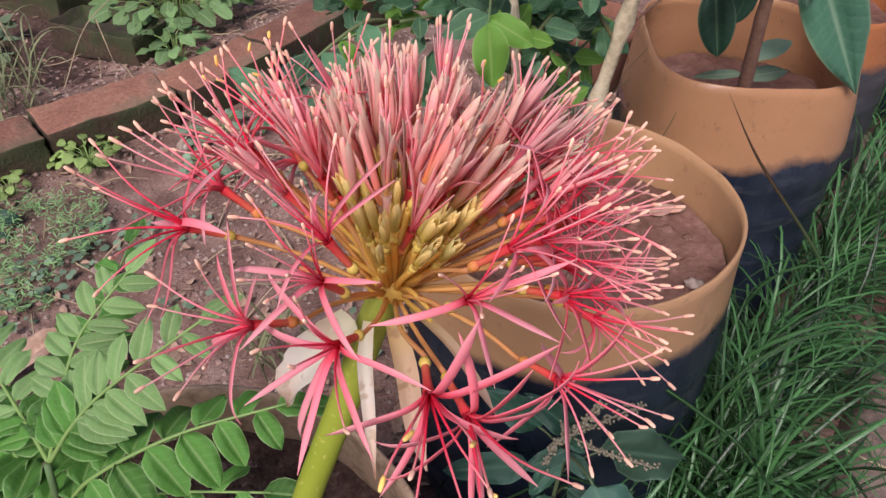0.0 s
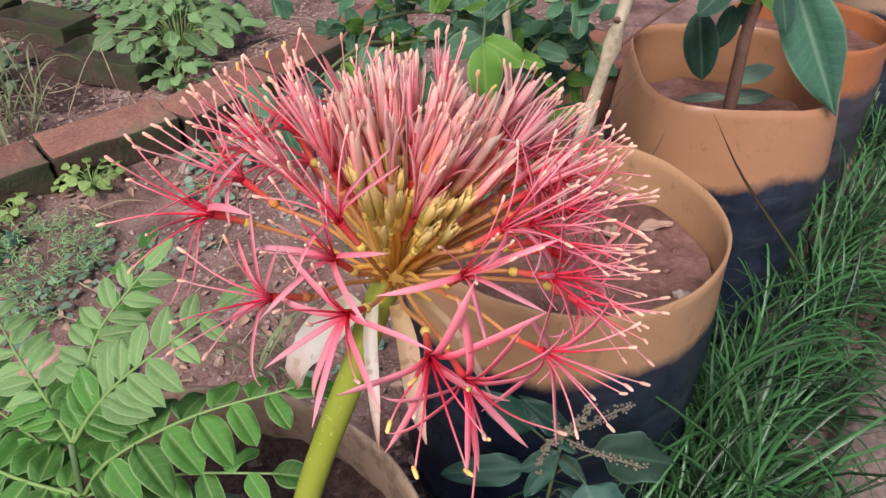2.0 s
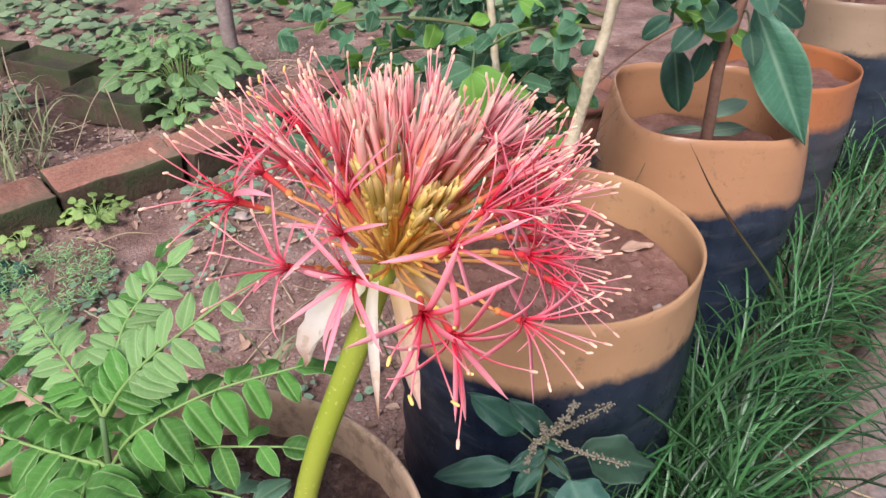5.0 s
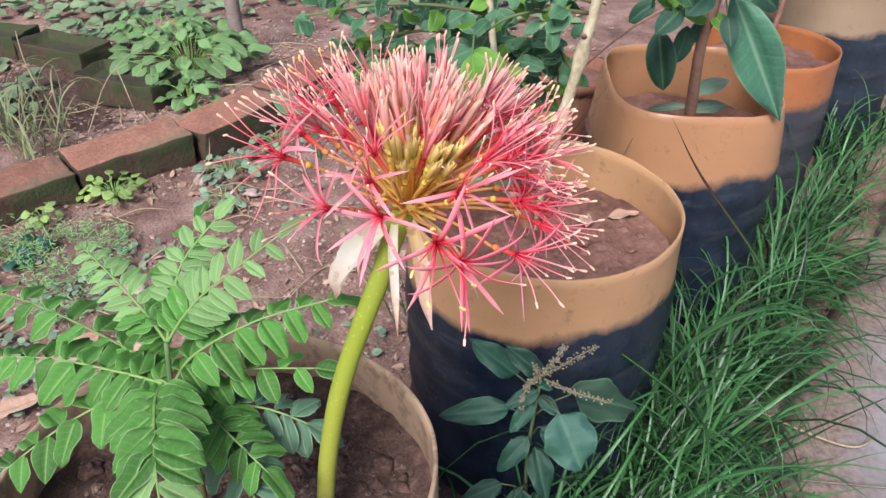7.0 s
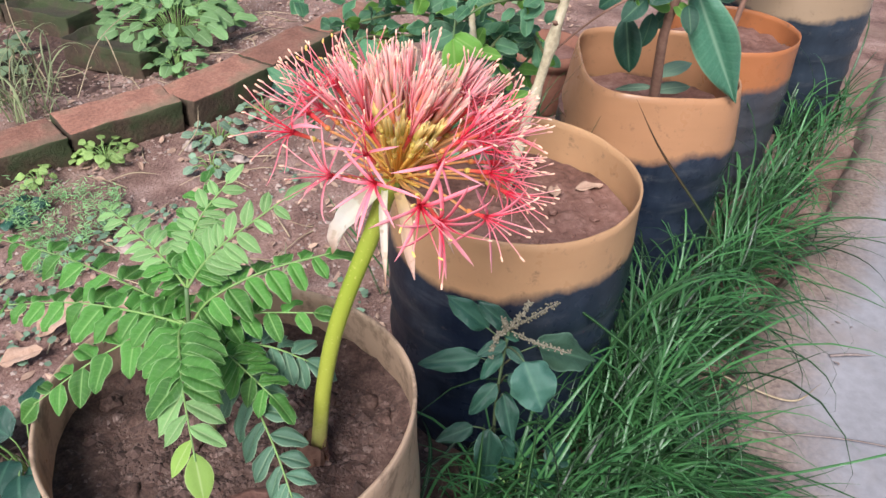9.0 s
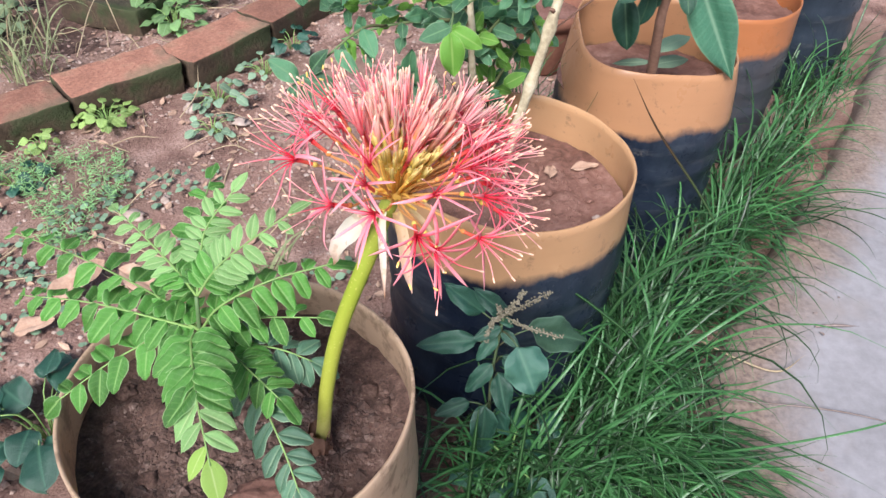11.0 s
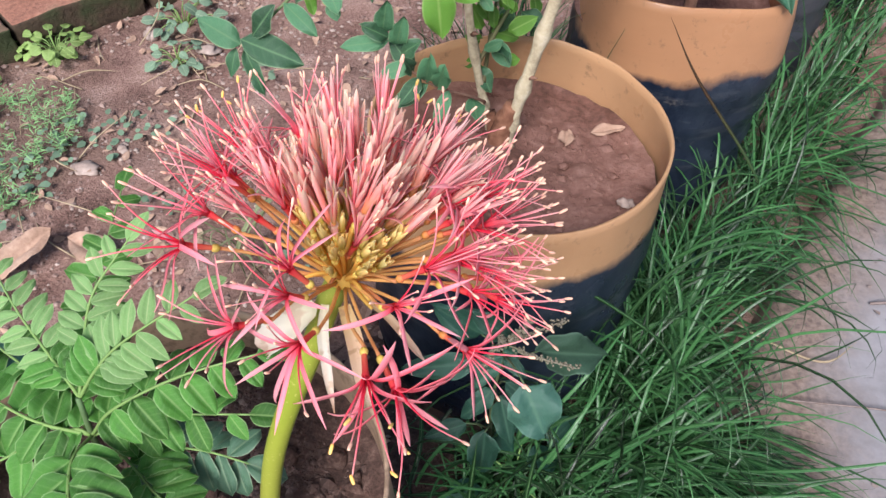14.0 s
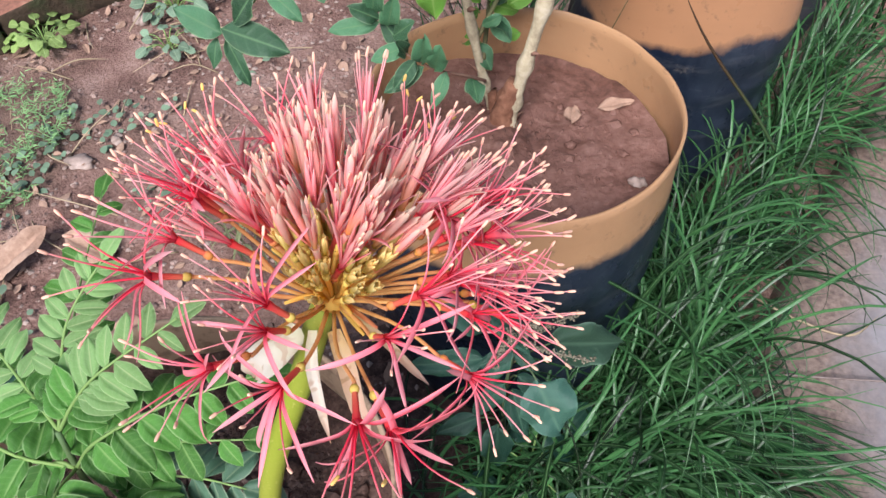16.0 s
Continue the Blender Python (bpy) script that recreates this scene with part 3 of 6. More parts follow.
def plant_pot(at, radius, height, soil, line, colours, label, lean=(0.0, 0.0), shoulder=0.0, flat=0.0, ribs=True, wobble=0.03, soil_material=None, rugged=1.0, group="row of cut plastic containers", dip=0.0, seed=1, square=0.0, narrow=1.0, mud_at=0.6):
    """A cut-down plastic water container filled with soil. lean: the rim's normal in x and y. shoulder: how far the rim draws in. flat: how far the front of the rim is pressed in."""
    pot = thing("plant_pot", at, label, "plant pot", group)
    wall_material = plastic("container_plastic", colours[0], colours[1], line, wobble, mud_at=mud_at)
    n, levels = 84, 34
    bm = bmesh.new()

    def ring(z, inset, i):
        out = []
        k = z / height
        prof = 0.93 + 0.07 * min(1.0, k * 9) if k < 0.12 else 1.0
        prof += 0.03 * math.exp(-((k - 0.70) / 0.12) ** 2)
        if ribs:
            prof += 0.024 * max(0.0, math.sin(k * 38)) ** 2 * (1 if 0.12 < k < 0.7 else 0)
        prof -= shoulder * max(0.0, (k - 0.72) / 0.28) ** 1.6
        for a in range(n):
            th = math.tau * a / n
            x, y = math.cos(th), math.sin(th)
            r = radius * prof * (1 + 0.012 * math.sin(2 * th + seed) + 0.006 * math.sin(5 * th + 2 * seed)) - inset
            r *= 1 - flat * max(0.0, k - 0.55) / 0.45 * max(0.0, math.cos(th + math.pi / 2)) ** 3
            if square:
                q = square * min(1.0, max(0.0, (k - 0.45) / 0.45))
                r *= 1 - q + q / (abs(x) ** 3.6 + abs(y) ** 3.6) ** (1 / 3.6)
                x *= 1 - (1 - narrow) * min(1.0, max(0.0, (k - 0.5) / 0.5))
            up = z + k * k * (-(lean[0] * x + lean[1] * y) * radius + dip * max(0.0, math.cos(th + math.pi / 2)) ** 2)
            up += 0.0016 * noise.noise(Vector((x * 5, y * 5, seed))) * k ** 6
            out.append(bm.verts.new((r * x, r * y, up)))
        return out

    rings = [ring(height * i / levels, 0.0, i) for i in range(levels + 1)]
    rings += [ring(height + 0.0008, 0.0012, levels)]
    rings += [ring(height * i / levels, 0.003, i) for i in range(levels, levels // 2, -1)]
    for a, b in zip(rings, rings[1:]):
        for k in range(n):
            bm.faces.new((a[k], a[(k + 1) % n], b[(k + 1) % n], b[k]))
    bm.faces.new(rings[0][::-1])
    part("container_wall", bm, wall_material, pot)
    # the soil that fills it
    bm = bmesh.new()
    m = 40
    centre = bm.verts.new((0, 0, soil))
    last = None
    for i in range(1, m + 1):
        row = []
        for a in range(n):
            th = math.tau * a / n
            r = radius * 0.985 * (i / m) * (1 - flat * 0.25 * max(0.0, math.cos(th + math.pi / 2)) ** 3) * (1 - shoulder * 0.25)
            p = Vector((r * math.cos(th), r * math.sin(th), 0))
            z = pot_relief(p, seed, rugged, lean) + 0.004 * (i / m) ** 4
            row.append(bm.verts.new((p.x, p.y, soil + z)))
        for k in range(n):
            if last:
                bm.faces.new((last[k], row[k], row[(k + 1) % n], last[(k + 1) % n]))
            else:
                bm.faces.new((centre, row[k], row[(k + 1) % n]))
        last = row
    part("soil", bm, soil_material or POT_SOIL, pot, "dark reddish potting soil")
    return pot


TAN = (0.60, 0.345, 0.185)
PALE_TAN = (0.55, 0.38, 0.265)
PEACH = (0.53, 0.27, 0.14)
ORANGE = (0.52, 0.19, 0.075)
NAVY = (0.006, 0.010, 0.022)


def build_pots():
    plant_pot((0.0410, 0.2925, 0), 0.1365, 0.366, 0.318, 0.02, (PALE_TAN, (0.1, 0.08, 0.07)), "tan cut plastic container with mud-stained walls", (0.001, 0.067), soil_material=DAMP_SOIL, rugged=1.15, ribs=False, seed=3, mud_at=0.5)
    plant_pot((0.267, 0.663, 0), 0.141, 0.348, 0.290, 0.283, (TAN, NAVY), "cut plastic container, amber above and dark blue below", (0.028, -0.015), seed=1)
    plant_pot((0.483, 0.988, 0), 0.136, 0.356, 0.272, 0.272, (PEACH, NAVY), "squarish cut plastic container, peach above, dark blue below", shoulder=0.05, seed=5, square=1.0, narrow=0.86)
    plant_pot((0.688, 1.290, 0), 0.122, 0.302, 0.262, 0.235, (ORANGE, (0.05, 0.045, 0.05)), "orange cut plastic container, grey-brown below", seed=7)
    plant_pot((0.915, 1.610, 0), 0.155, 0.352, 0.300, 0.272, ((0.42, 0.29, 0.19), (0.012, 0.018, 0.028)), "cut plastic container, peach above and dark blue below", seed=9)


def clay_pot(at, radius, height):
    pot = thing("clay_pot", at, "small red clay pot standing behind the container row", "plant pot")
    bm = bmesh.new()
    prof = [(0.62, 0), (0.66, 0.02), (0.88, 0.7), (0.92, 0.8), (1.02, 0.81), (1.03, 1.0), (0.95, 1.0), (0.9, 0.84), (0.86, 0.8)]
    n = 40
    rings = [[bm.verts.new((radius * r * math.cos(math.tau * k / n), radius * r * math.sin(math.tau * k / n), height * z)) for k in range(n)] for r, z in prof]
    for a, b in zip(rings, rings[1:]):
        for k in range(n):
            bm.faces.new((a[k], a[(k + 1) % n], b[(k + 1) % n], b[k]))
    bm.faces.new(rings[0][::-1])
    part("pot_wall", bm, CLAY, pot)
    bm = bmesh.new()
    bm.faces.new([bm.verts.new((radius * 0.88 * math.cos(math.tau * k / n), radius * 0.88 * math.sin(math.tau * k / n), height * 0.83)) for k in range(n)])
    part("soil", bm, POT_SOIL, pot)


build_ground()
# Dark sheets: damp ground plus painted shade under plants and round bricks.
damp_shade_patch((0.02, 0.12), (0.552, 0.84), (0.10, 0.42), 0.2, (0.2, 0.86), "dark damp soil with painted plant shade between pots and grass")
damp_shade_patch((-1.25, 1.40), (0.95, 0.75), (-0.95, 0.35), 0.26, (1.50, 2.0), "dark damp soil with painted shade round the mossy bricks")
build_path()
build_bricks()
build_pots()
clay_pot((0.39, 1.56, 0), 0.09, 0.15)


# ---------------------------------------------------------------- the lily
def floret_meshes():
    """Tepals and stamens along +z that bend towards +x, in several bends."""
    made = {}

    def ribbon(name, length, width, bends, material, cup=0.25, point=0.68, blunt=1.7):
        bm = bmesh.new()
        al = bm.verts.layers.float.new("along")
        n = 14
        sway = rnd.uniform(-0.006, 0.006) if name == "open" else rnd.uniform(-0.001, 0.001)
        x, z, rows = (0.0010 if name == "open" else 0.0007), 0.0, []
        for i in range(n + 1):
            t = i / n
            k = t * (len(bends) - 1)
            j = min(int(k), len(bends) - 2)
            ang = radians(bends[j] + (bends[j + 1] - bends[j]) * (k - j))
            w = width / 2 * (0.80 + 0.22 * math.sin(math.pi * min(1, t * 0.8 + 0.12))) * (1 if t < point else max(0.06, 1 - ((t - point) / (1 - point)) ** blunt))
            row = []
            for s in (-1, 0, 1):
                lift = cup * w * abs(s)
                v = bm.verts.new((x - lift * math.cos(ang), s * w + sway * t * t, z + lift * math.sin(ang)))
                v[al] = t
                row.append(v)
            for s in (1, 0, -1):
                lift = cup * w * abs(s) - (0.0003 if s == 0 else 0.0001)
                v = bm.verts.new((x - lift * math.cos(ang), s * w * 0.98 + sway * t * t, z + lift * math.sin(ang)))
                v[al] = t
                row.append(v)
            rows.append(row)
            x += length / n * math.sin(ang)
            z += length / n * math.cos(ang)
        for a, b in zip(rows, rows[1:]):
            for c in range(6):
                bm.faces.new((a[c], a[(c + 1) % 6], b[(c + 1) % 6], b[c]))
        made.setdefault(name, []).append(mesh_of("tepal", bm, [material]))

    def thread(name, length, bends, filament, anther, turn=0.4, thick=0.0004):
        bm = bmesh.new()
        al = bm.verts.layers.float.new("along")
        n = 9
        x, y, z, pts = 0.0007, 0.0, 0.0, []
        for i in range(n + 1):
            t = i / n
            k = t * (len(bends) - 1)
            j = min(int(k), len(bends) - 2)
            ang = radians(bends[j] + (bends[j + 1] - bends[j]) * (k - j))
            pts.append((x, y, z))
            x += length / n * math.sin(ang)
            z += length / n * math.cos(ang)
        tube(bm, pts, [thick * (1.15 - 0.5 * i / n) for i in range(n + 1)], 5, 0, al)
        end = Vector(pts[-1])
        d = (end - Vector(pts[-2])).normalized()
        d = (d * math.cos(turn) + Vector((0, 1, 0)) * math.sin(turn)).normalized()
        long = rnd.uniform(0.0030, 0.0040)
        spine = [end + d * long * (s - 0.4) for s in (0, 0.12, 0.35, 0.65, 0.88, 1.0)]
        tube(bm, spine, [0.0003, 0.00052, 0.00062, 0.0006, 0.00052, 0.0003], 7, 1, al)
        made.setdefault(name, []).append(mesh_of("stamen", bm, [filament, anther]))

    for bends in ([40, 84, 88, 90, 90, 92], [45, 88, 95, 98, 102, 108], [35, 74, 80, 82, 84, 82], [45, 90, 100, 108, 116, 122], [35, 76, 82, 86, 104, 140], [40, 84, 92, 88, 80, 72], [35, 70, 76, 84, 92, 88], [30, 64, 70, 68, 70, 72]):
        ribbon("open", rnd.uniform(0.031, 0.037), rnd.uniform(0.0020, 0.0026), bends, TEPAL)
    for bends, w in (([4, 8, 9, 8, 6], 0.0019), ([6, 12, 14, 13, 10], 0.0019), ([8, 18, 26, 36, 50], 0.0018), ([4, 6, 5, 3, 0], 0.0020)):
        ribbon("half", rnd.uniform(0.025, 0.029), w * 1.12, bends, TEPAL_HALF, 0.35)
    for bends, w in (([10, 6, 2, -1, -6], 0.0025), ([11, 7, 3, 0, -6], 0.0024), ([9, 5, 3, 1, -2], 0.0023), ([8, 6, 5, 5, 4], 0.0022), ([9, 8, 8, 9, 10], 0.0021), ([8, 6, 8, 14, 26], 0.0019), ([11, 4, 0, -2, -6], 0.0026)):
        ribbon("closed", rnd.uniform(0.025, 0.032), w * 1.02, bends, TEPAL_PALE, 0.45, 0.84, 2.2)
    for bends, w in (([9, 3, 0, -4, -8], 0.0028), ([9, 6, 2, -4, -10], 0.0026), ([9, 5, 2, 0, -2], 0.0024)):
        ribbon("bud", rnd.uniform(0.012, 0.016), w * 1.0, bends, TEPAL_GREEN, 0.6, 0.72)
    for bends in ([12, 14, 18, 20, 22], [20, 26, 30, 30, 26], [8, 10, 8, 4, 2], [26, 36, 42, 48, 56], [16, 22, 34, 44, 40]):
        thread("open", rnd.uniform(0.029, 0.036), bends, FILAMENT, ANTHER, rnd.uniform(0.0, 0.5))
        thread("pink", rnd.uniform(0.028, 0.035), bends, FILAMENT_PINK, ANTHER, rnd.uniform(0.0, 0.5))
    for bends in ([14, 18, 24, 26, 20], [22, 30, 32, 26, 20]):
        thread("ripe", rnd.uniform(0.030, 0.036), bends, FILAMENT, ANTHER_YELLOW, 0.6)
    for bends in ([4, 6, 6, 5], [7, 10, 10, 8], [3, 2, 1, 0]):
        thread("half", rnd.uniform(0.027, 0.032), bends, FILAMENT_PINK, ANTHER, rnd.uniform(0.0, 0.4))
    return made


def floret(lily, meshes, start, mid, axis, stage, reach, spin=None):
    """One floret: stalk, ovary and tube in one mesh, six tepals and six stamens on it."""
    axis = axis.normalized()
    bm = bmesh.new()
    al = bm.verts.layers.float.new("along")
    tube_len = {"open": 0.011, "half": 0.010, "closed": 0.008, "bud": 0.004}[stage]
    top = mid
    base = top - axis * tube_len
    root = base - axis * 0.005
    bend = start.lerp(root, 0.55) + (start - root).length * 0.06 * Vector((rnd.uniform(-1, 1), rnd.uniform(-1, 1), rnd.uniform(0, 1)))
    tube(bm, glide([start, bend, root, root + axis * 0.001], 8), [0.0008 if stage == "open" else 0.0011] * 8 + [0.0010], 6, 0, al)
    fat = 0.0018 if stage in ("open", "half") else 0.0016
    tube(bm, [root + axis * (0.0016 + 0.0036 * s) for s in (0, 0.2, 0.5, 0.8, 1.0)], [0.0008, fat * 0.85, fat, fat * 0.85, 0.0009], 8, 1, al)
    tube(bm, [base + axis * tube_len * s for s in (0, 0.3, 0.7, 1.0)], [0.0011, 0.0012, 0.0013, 0.0017], 7, 2, al, closed=False)
    if stage in ("closed", "half"):
        tube(bm, [top + axis * 0.024 * reach * s for s in (0.1, 0.3, 0.7, 1.0)], [0.0003, 0.0010, 0.0009, 0.0004], 7, 3, al)
    mats = {"open": [PEDICEL, rnd.choice((OVARY, OVARY_RED, OVARY_RED)), TUBE_RED], "half": [PEDICEL, OVARY_RED, TUBE_RED, FILAMENT_PINK], "closed": [PEDICEL_YOUNG, OVARY, TEPAL_PALE, FILAMENT], "bud": [PEDICEL_YOUNG, OVARY, TEPAL_GREEN]}[stage]
    label = {"open": "fully open red floret", "half": "half open pink-red floret", "closed": "pale pink floret still closed", "bud": "small yellow-green unopened bud"}[stage]
    ob = part("floret", bm, mats, lily, label)
    frame_turn = axis.to_track_quat("Z", "Y").to_matrix()
    spin = rnd.uniform(0, 60) if spin is None else spin
    for k in range(6):
        a = radians(spin + 60 * k + rnd.uniform(-9, 9))
        s = rnd.uniform(0.9, 1.08) * reach
        m = Matrix.Translation(top) @ (frame_turn @ Matrix.Rotation(a, 3, "Z") @ Matrix.Rotation(radians(rnd.uniform(-6, 6)), 3, "Y") @ Matrix.Diagonal((s, s, s))).to_4x4()
        piece("tepal", rnd.choice(meshes[stage]), m, ob)
    if stage in ("open", "half"):
        kind = "half" if stage == "half" else rnd.choice(["open", "open", "open", "open", "pink", "pink", "pink", "pink", "pink", "ripe"])
        for k in range(6):
            a = radians(spin + 30 + 60 * k + rnd.uniform(-14, 14))
            s = rnd.uniform(0.9, 1.08) * reach
            m = Matrix.Translation(top) @ (frame_turn @ Matrix.Rotation(a, 3, "Z") @ Matrix.Rotation(radians(rnd.uniform(-5, 7)), 3, "Y") @ Matrix.Diagonal((s, s, s))).to_4x4()
            piece("stamen", rnd.choice(meshes[kind]), m, ob)


def build_lily():
    base, head = Vector((0.104, 0.272, 0.312)), Vector((0.161, 0.317, 0.545))
    lily = thing("blood_lily", base, "red and pink blood lily blooming on a thick green stalk", "flower")
    local = lambda p: Vector(p) - base  # noqa: E731
    bm = bmesh.new()
    al = bm.verts.layers.float.new("along")
    pts = glide([local(p) for p in ((0.102, 0.270, 0.300), (0.1075, 0.2747, 0.345), (0.112, 0.2785, 0.387), (0.1192, 0.284, 0.428), (0.1275, 0.2905, 0.458), (0.1362, 0.2976, 0.482), (0.1450, 0.3043, 0.505), (0.153, 0.311, 0.529), (0.160, 0.316, 0.546))], 32)
    tube(bm, pts, [0.0060 - 0.0006 * min(1, i / 5) + 0.0005 * i / 32 for i in range(33)], 18, 0, al)
    part("stalk", bm, SCAPE, lily, "thick smooth yellow-green stalk")
    # dry sheath at the foot of the stalk
    for k in range(6):
        a = k * 1.05 + 0.4
        out = Vector((math.cos(a), math.sin(a), 0))
        bm = bmesh.new()
        leaf_into(bm, rnd.uniform(0.018, 0.03), 0.016, 0.5, -0.3, at=place(local((0.103, 0.271, 0.321)) + out * 0.0098, out * 0.25 + Vector((0, 0, 1)), -out), seed=k, wave=0.15, tip=0.6)
        part("sheath", bm, BROWN_BARK, lily, "dry brown bulb sheath")
    # the swollen head from which the flower stalks spring
    bm = bmesh.new()
    al = bm.verts.layers.float.new("along")
    blob(bm, head - base + Vector((0, 0, 0.002)), (0.0085, 0.0085, 0.006), 0, 0.2, 2, 4)
    part("receptacle", bm, PEDICEL_YOUNG, lily, "golden head of the stalk")
    # papery bracts that hang from the head
    for path, width, mat, name in (
        (((0.150, 0.304, 0.541), (0.137, 0.300, 0.528), (0.126, 0.305, 0.508), (0.119, 0.312, 0.486)), 0.0140, PAPER, "broad cream papery bract"),
        (((0.155, 0.303, 0.542), (0.155, 0.292, 0.535), (0.156, 0.286, 0.515), (0.157, 0.281, 0.486)), 0.0048, PAPER, "narrow cream papery bract"),
        (((0.163, 0.304, 0.541), (0.168, 0.294, 0.530), (0.171, 0.287, 0.510), (0.175, 0.283, 0.490)), 0.0072, PAPER_BROWN, "browned see-through papery bract"),
        (((0.168, 0.312, 0.541), (0.182, 0.306, 0.530), (0.192, 0.304, 0.512), (0.199, 0.305, 0.495)), 0.0036, PAPER_BROWN, "browned narrow papery bract"),
    ):
        bm = bmesh.new()
        la = bm.verts.layers.float.new("along")
        rows = []
        spine = glide([local(p) for p in path], 14)
        for i, p in enumerate(spine):
            t = i / 14
            d = (spine[min(i + 1, 14)] - spine[max(i - 1, 0)]).normalized()
            side = d.cross(Vector((0, -0.5, 0.8))).normalized()
            up = side.cross(d)
            w = width / 2 * (0.35 + 0.7 * math.sin(math.pi * min(1, 0.75 * t + 0.2))) * (1 if t < 0.75 else max(0.08, 1 - (t - 0.75) * 3.2))
            row = []
            for s in (-1, -0.5, 0, 0.5, 1):
                v = bm.verts.new(p + side * s * w + up * (0.8 * w * s * s + 0.07 * width * math.sin(11 * t + 5 * s) + 0.05 * width * math.sin(37 * t + 9 * s)))
                v[la] = t
                row.append(v)
            rows.append(row)
        for a, b in zip(rows, rows[1:]):
            for k in range(4):
                bm.faces.new((a[k], a[k + 1], b[k + 1], b[k]))
        part("bract", bm, mat, lily, name)
    meshes = floret_meshes()
    h = head - base

    def put(az, el, r, stage, reach=1.0, sag=0.0, spin=None, loose=0.0):
        a, e = radians(az), radians(el)
        d = Vector((math.cos(a) * math.cos(e), math.sin(a) * math.cos(e), math.sin(e)))
        foot = h + 0.006 * Vector((d.x, d.y, 0.3))
        floret(lily, meshes, foot, h + d * r, d + Vector((rnd.uniform(-loose, loose), rnd.uniform(-loose, loose), -sag)), stage, reach, spin)

    # the florets that stand out singly: place on the head, the way each looks, stage, size
    for at, ax, stage, size in (
        ((-0.050, -0.004, 0.041), (-0.74, 0.05, 0.64), "open", 1.0), ((-0.058, -0.016, 0.035), (-0.82, -0.36, 0.50), "open", 1.0),
        ((-0.032, -0.047, 0.026), (-0.72, -0.58, 0.42), "open", 0.95), ((-0.007, -0.054, 0.027), (-0.28, -0.78, 0.48), "open", 0.9),
        ((-0.013, -0.039, 0.036), (-0.34, -0.52, 0.78), "open", 0.85), ((-0.011, -0.036, 0.048), (-0.45, -0.16, 0.88), "open", 0.85),
        ((0.018, -0.063, 0.020), (0.16, -0.93, 0.12), "open", 1.05), ((0.028, -0.060, 0.009), (0.46, -0.82, -0.14), "open", 1.05),
        ((0.055, -0.031, -0.007), (0.74, -0.62, 0.14), "open", 1.0), ((0.027, -0.038, 0.031), (0.46, -0.50, 0.74), "open", 0.85),
        ((0.068, -0.004, -0.006), (0.88, -0.12, -0.40), "open", 1.0), ((0.038, -0.027, 0.041), (0.64, -0.05, 0.50), "open", 0.95),
        ((0.058, 0.004, 0.010), (0.95, -0.16, 0.10), "open", 1.0), ((0.054, 0.005, 0.030), (0.86, 0.05, 0.34), "open", 1.0),
        ((0.060, 0.027, 0.026), (0.72, 0.34, 0.52), "open", 0.95), ((0.064, 0.019, 0.018), (0.84, 0.22, 0.36), "open", 0.95),
        ((0.055, -0.018, 0.016), (0.92, -0.34, 0.16), "open", 0.95), ((0.050, 0.018, 0.038), (0.74, 0.22, 0.56), "open", 0.95), ((0.061, 0.012, 0.024), (0.88, 0.12, 0.30), "open", 1.0), ((-0.044, 0.010, 0.046), (-0.60, -0.02, 0.78), "open", 0.9), ((0.048, -0.014, 0.034), (0.78, -0.20, 0.52), "open", 0.85), ((0.066, 0.002, 0.000), (0.96, 0.05, -0.10), "open", 0.9),
        ((-0.038, 0.027, 0.043), (-0.52, 0.40, 0.72), "open", 0.98), ((-0.048, 0.018, 0.042), (-0.68, 0.16, 0.60), "open", 0.98),
        ((0.014, 0.046, 0.046), (0.03, 0.62, 0.56), "half", 1.0), ((-0.020, 0.038, 0.047), (-0.16, 0.58, 0.74), "open", 0.9),
        ((0.038, 0.032, 0.040), (0.46, 0.48, 0.60), "open", 0.9), ((-0.006, 0.048, 0.042), (-0.10, 0.66, 0.66), "half", 0.95),
        ((-0.019, -0.003, 0.046), (-0.18, -0.24, 0.92), "half", 0.95), ((-0.022, 0.004, 0.046), (-0.42, 0.02, 0.84), "half", 1.0),
        ((-0.030, -0.006, 0.042), (-0.52, -0.16, 0.80), "half", 0.9), ((-0.024, 0.014, 0.048), (-0.38, 0.18, 0.90), "half", 1.0),
        ((0.037, 0.004, 0.046), (0.56, 0.34, 0.60), "half", 1.0), ((0.042, 0.010, 0.042), (0.70, 0.30, 0.56), "half", 0.95),
        ((0.034, 0.018, 0.048), (0.48, 0.42, 0.66), "half", 1.0), ((0.046, 0.002, 0.036), (0.80, 0.16, 0.52), "half", 0.9),
    ):
        foot = Vector(at)
        floret(lily, meshes, h + 0.006 * Vector((foot.x, foot.y, 0.3 * foot.z)).normalized(), h + foot, Vector(ax), stage, size)
    # open ones at the back of the head
    for az, el, r in ((38, 12, 0.062), (62, 24, 0.063), (86, 10, 0.063), (104, 30, 0.064), (128, 14, 0.064), (150, 22, 0.064), (12, 36, 0.060), (-14, 28, 0.058)):
        put(az + rnd.uniform(-3, 3), el + rnd.uniform(-3, 3), r, "open", rnd.uniform(0.9, 1.0))

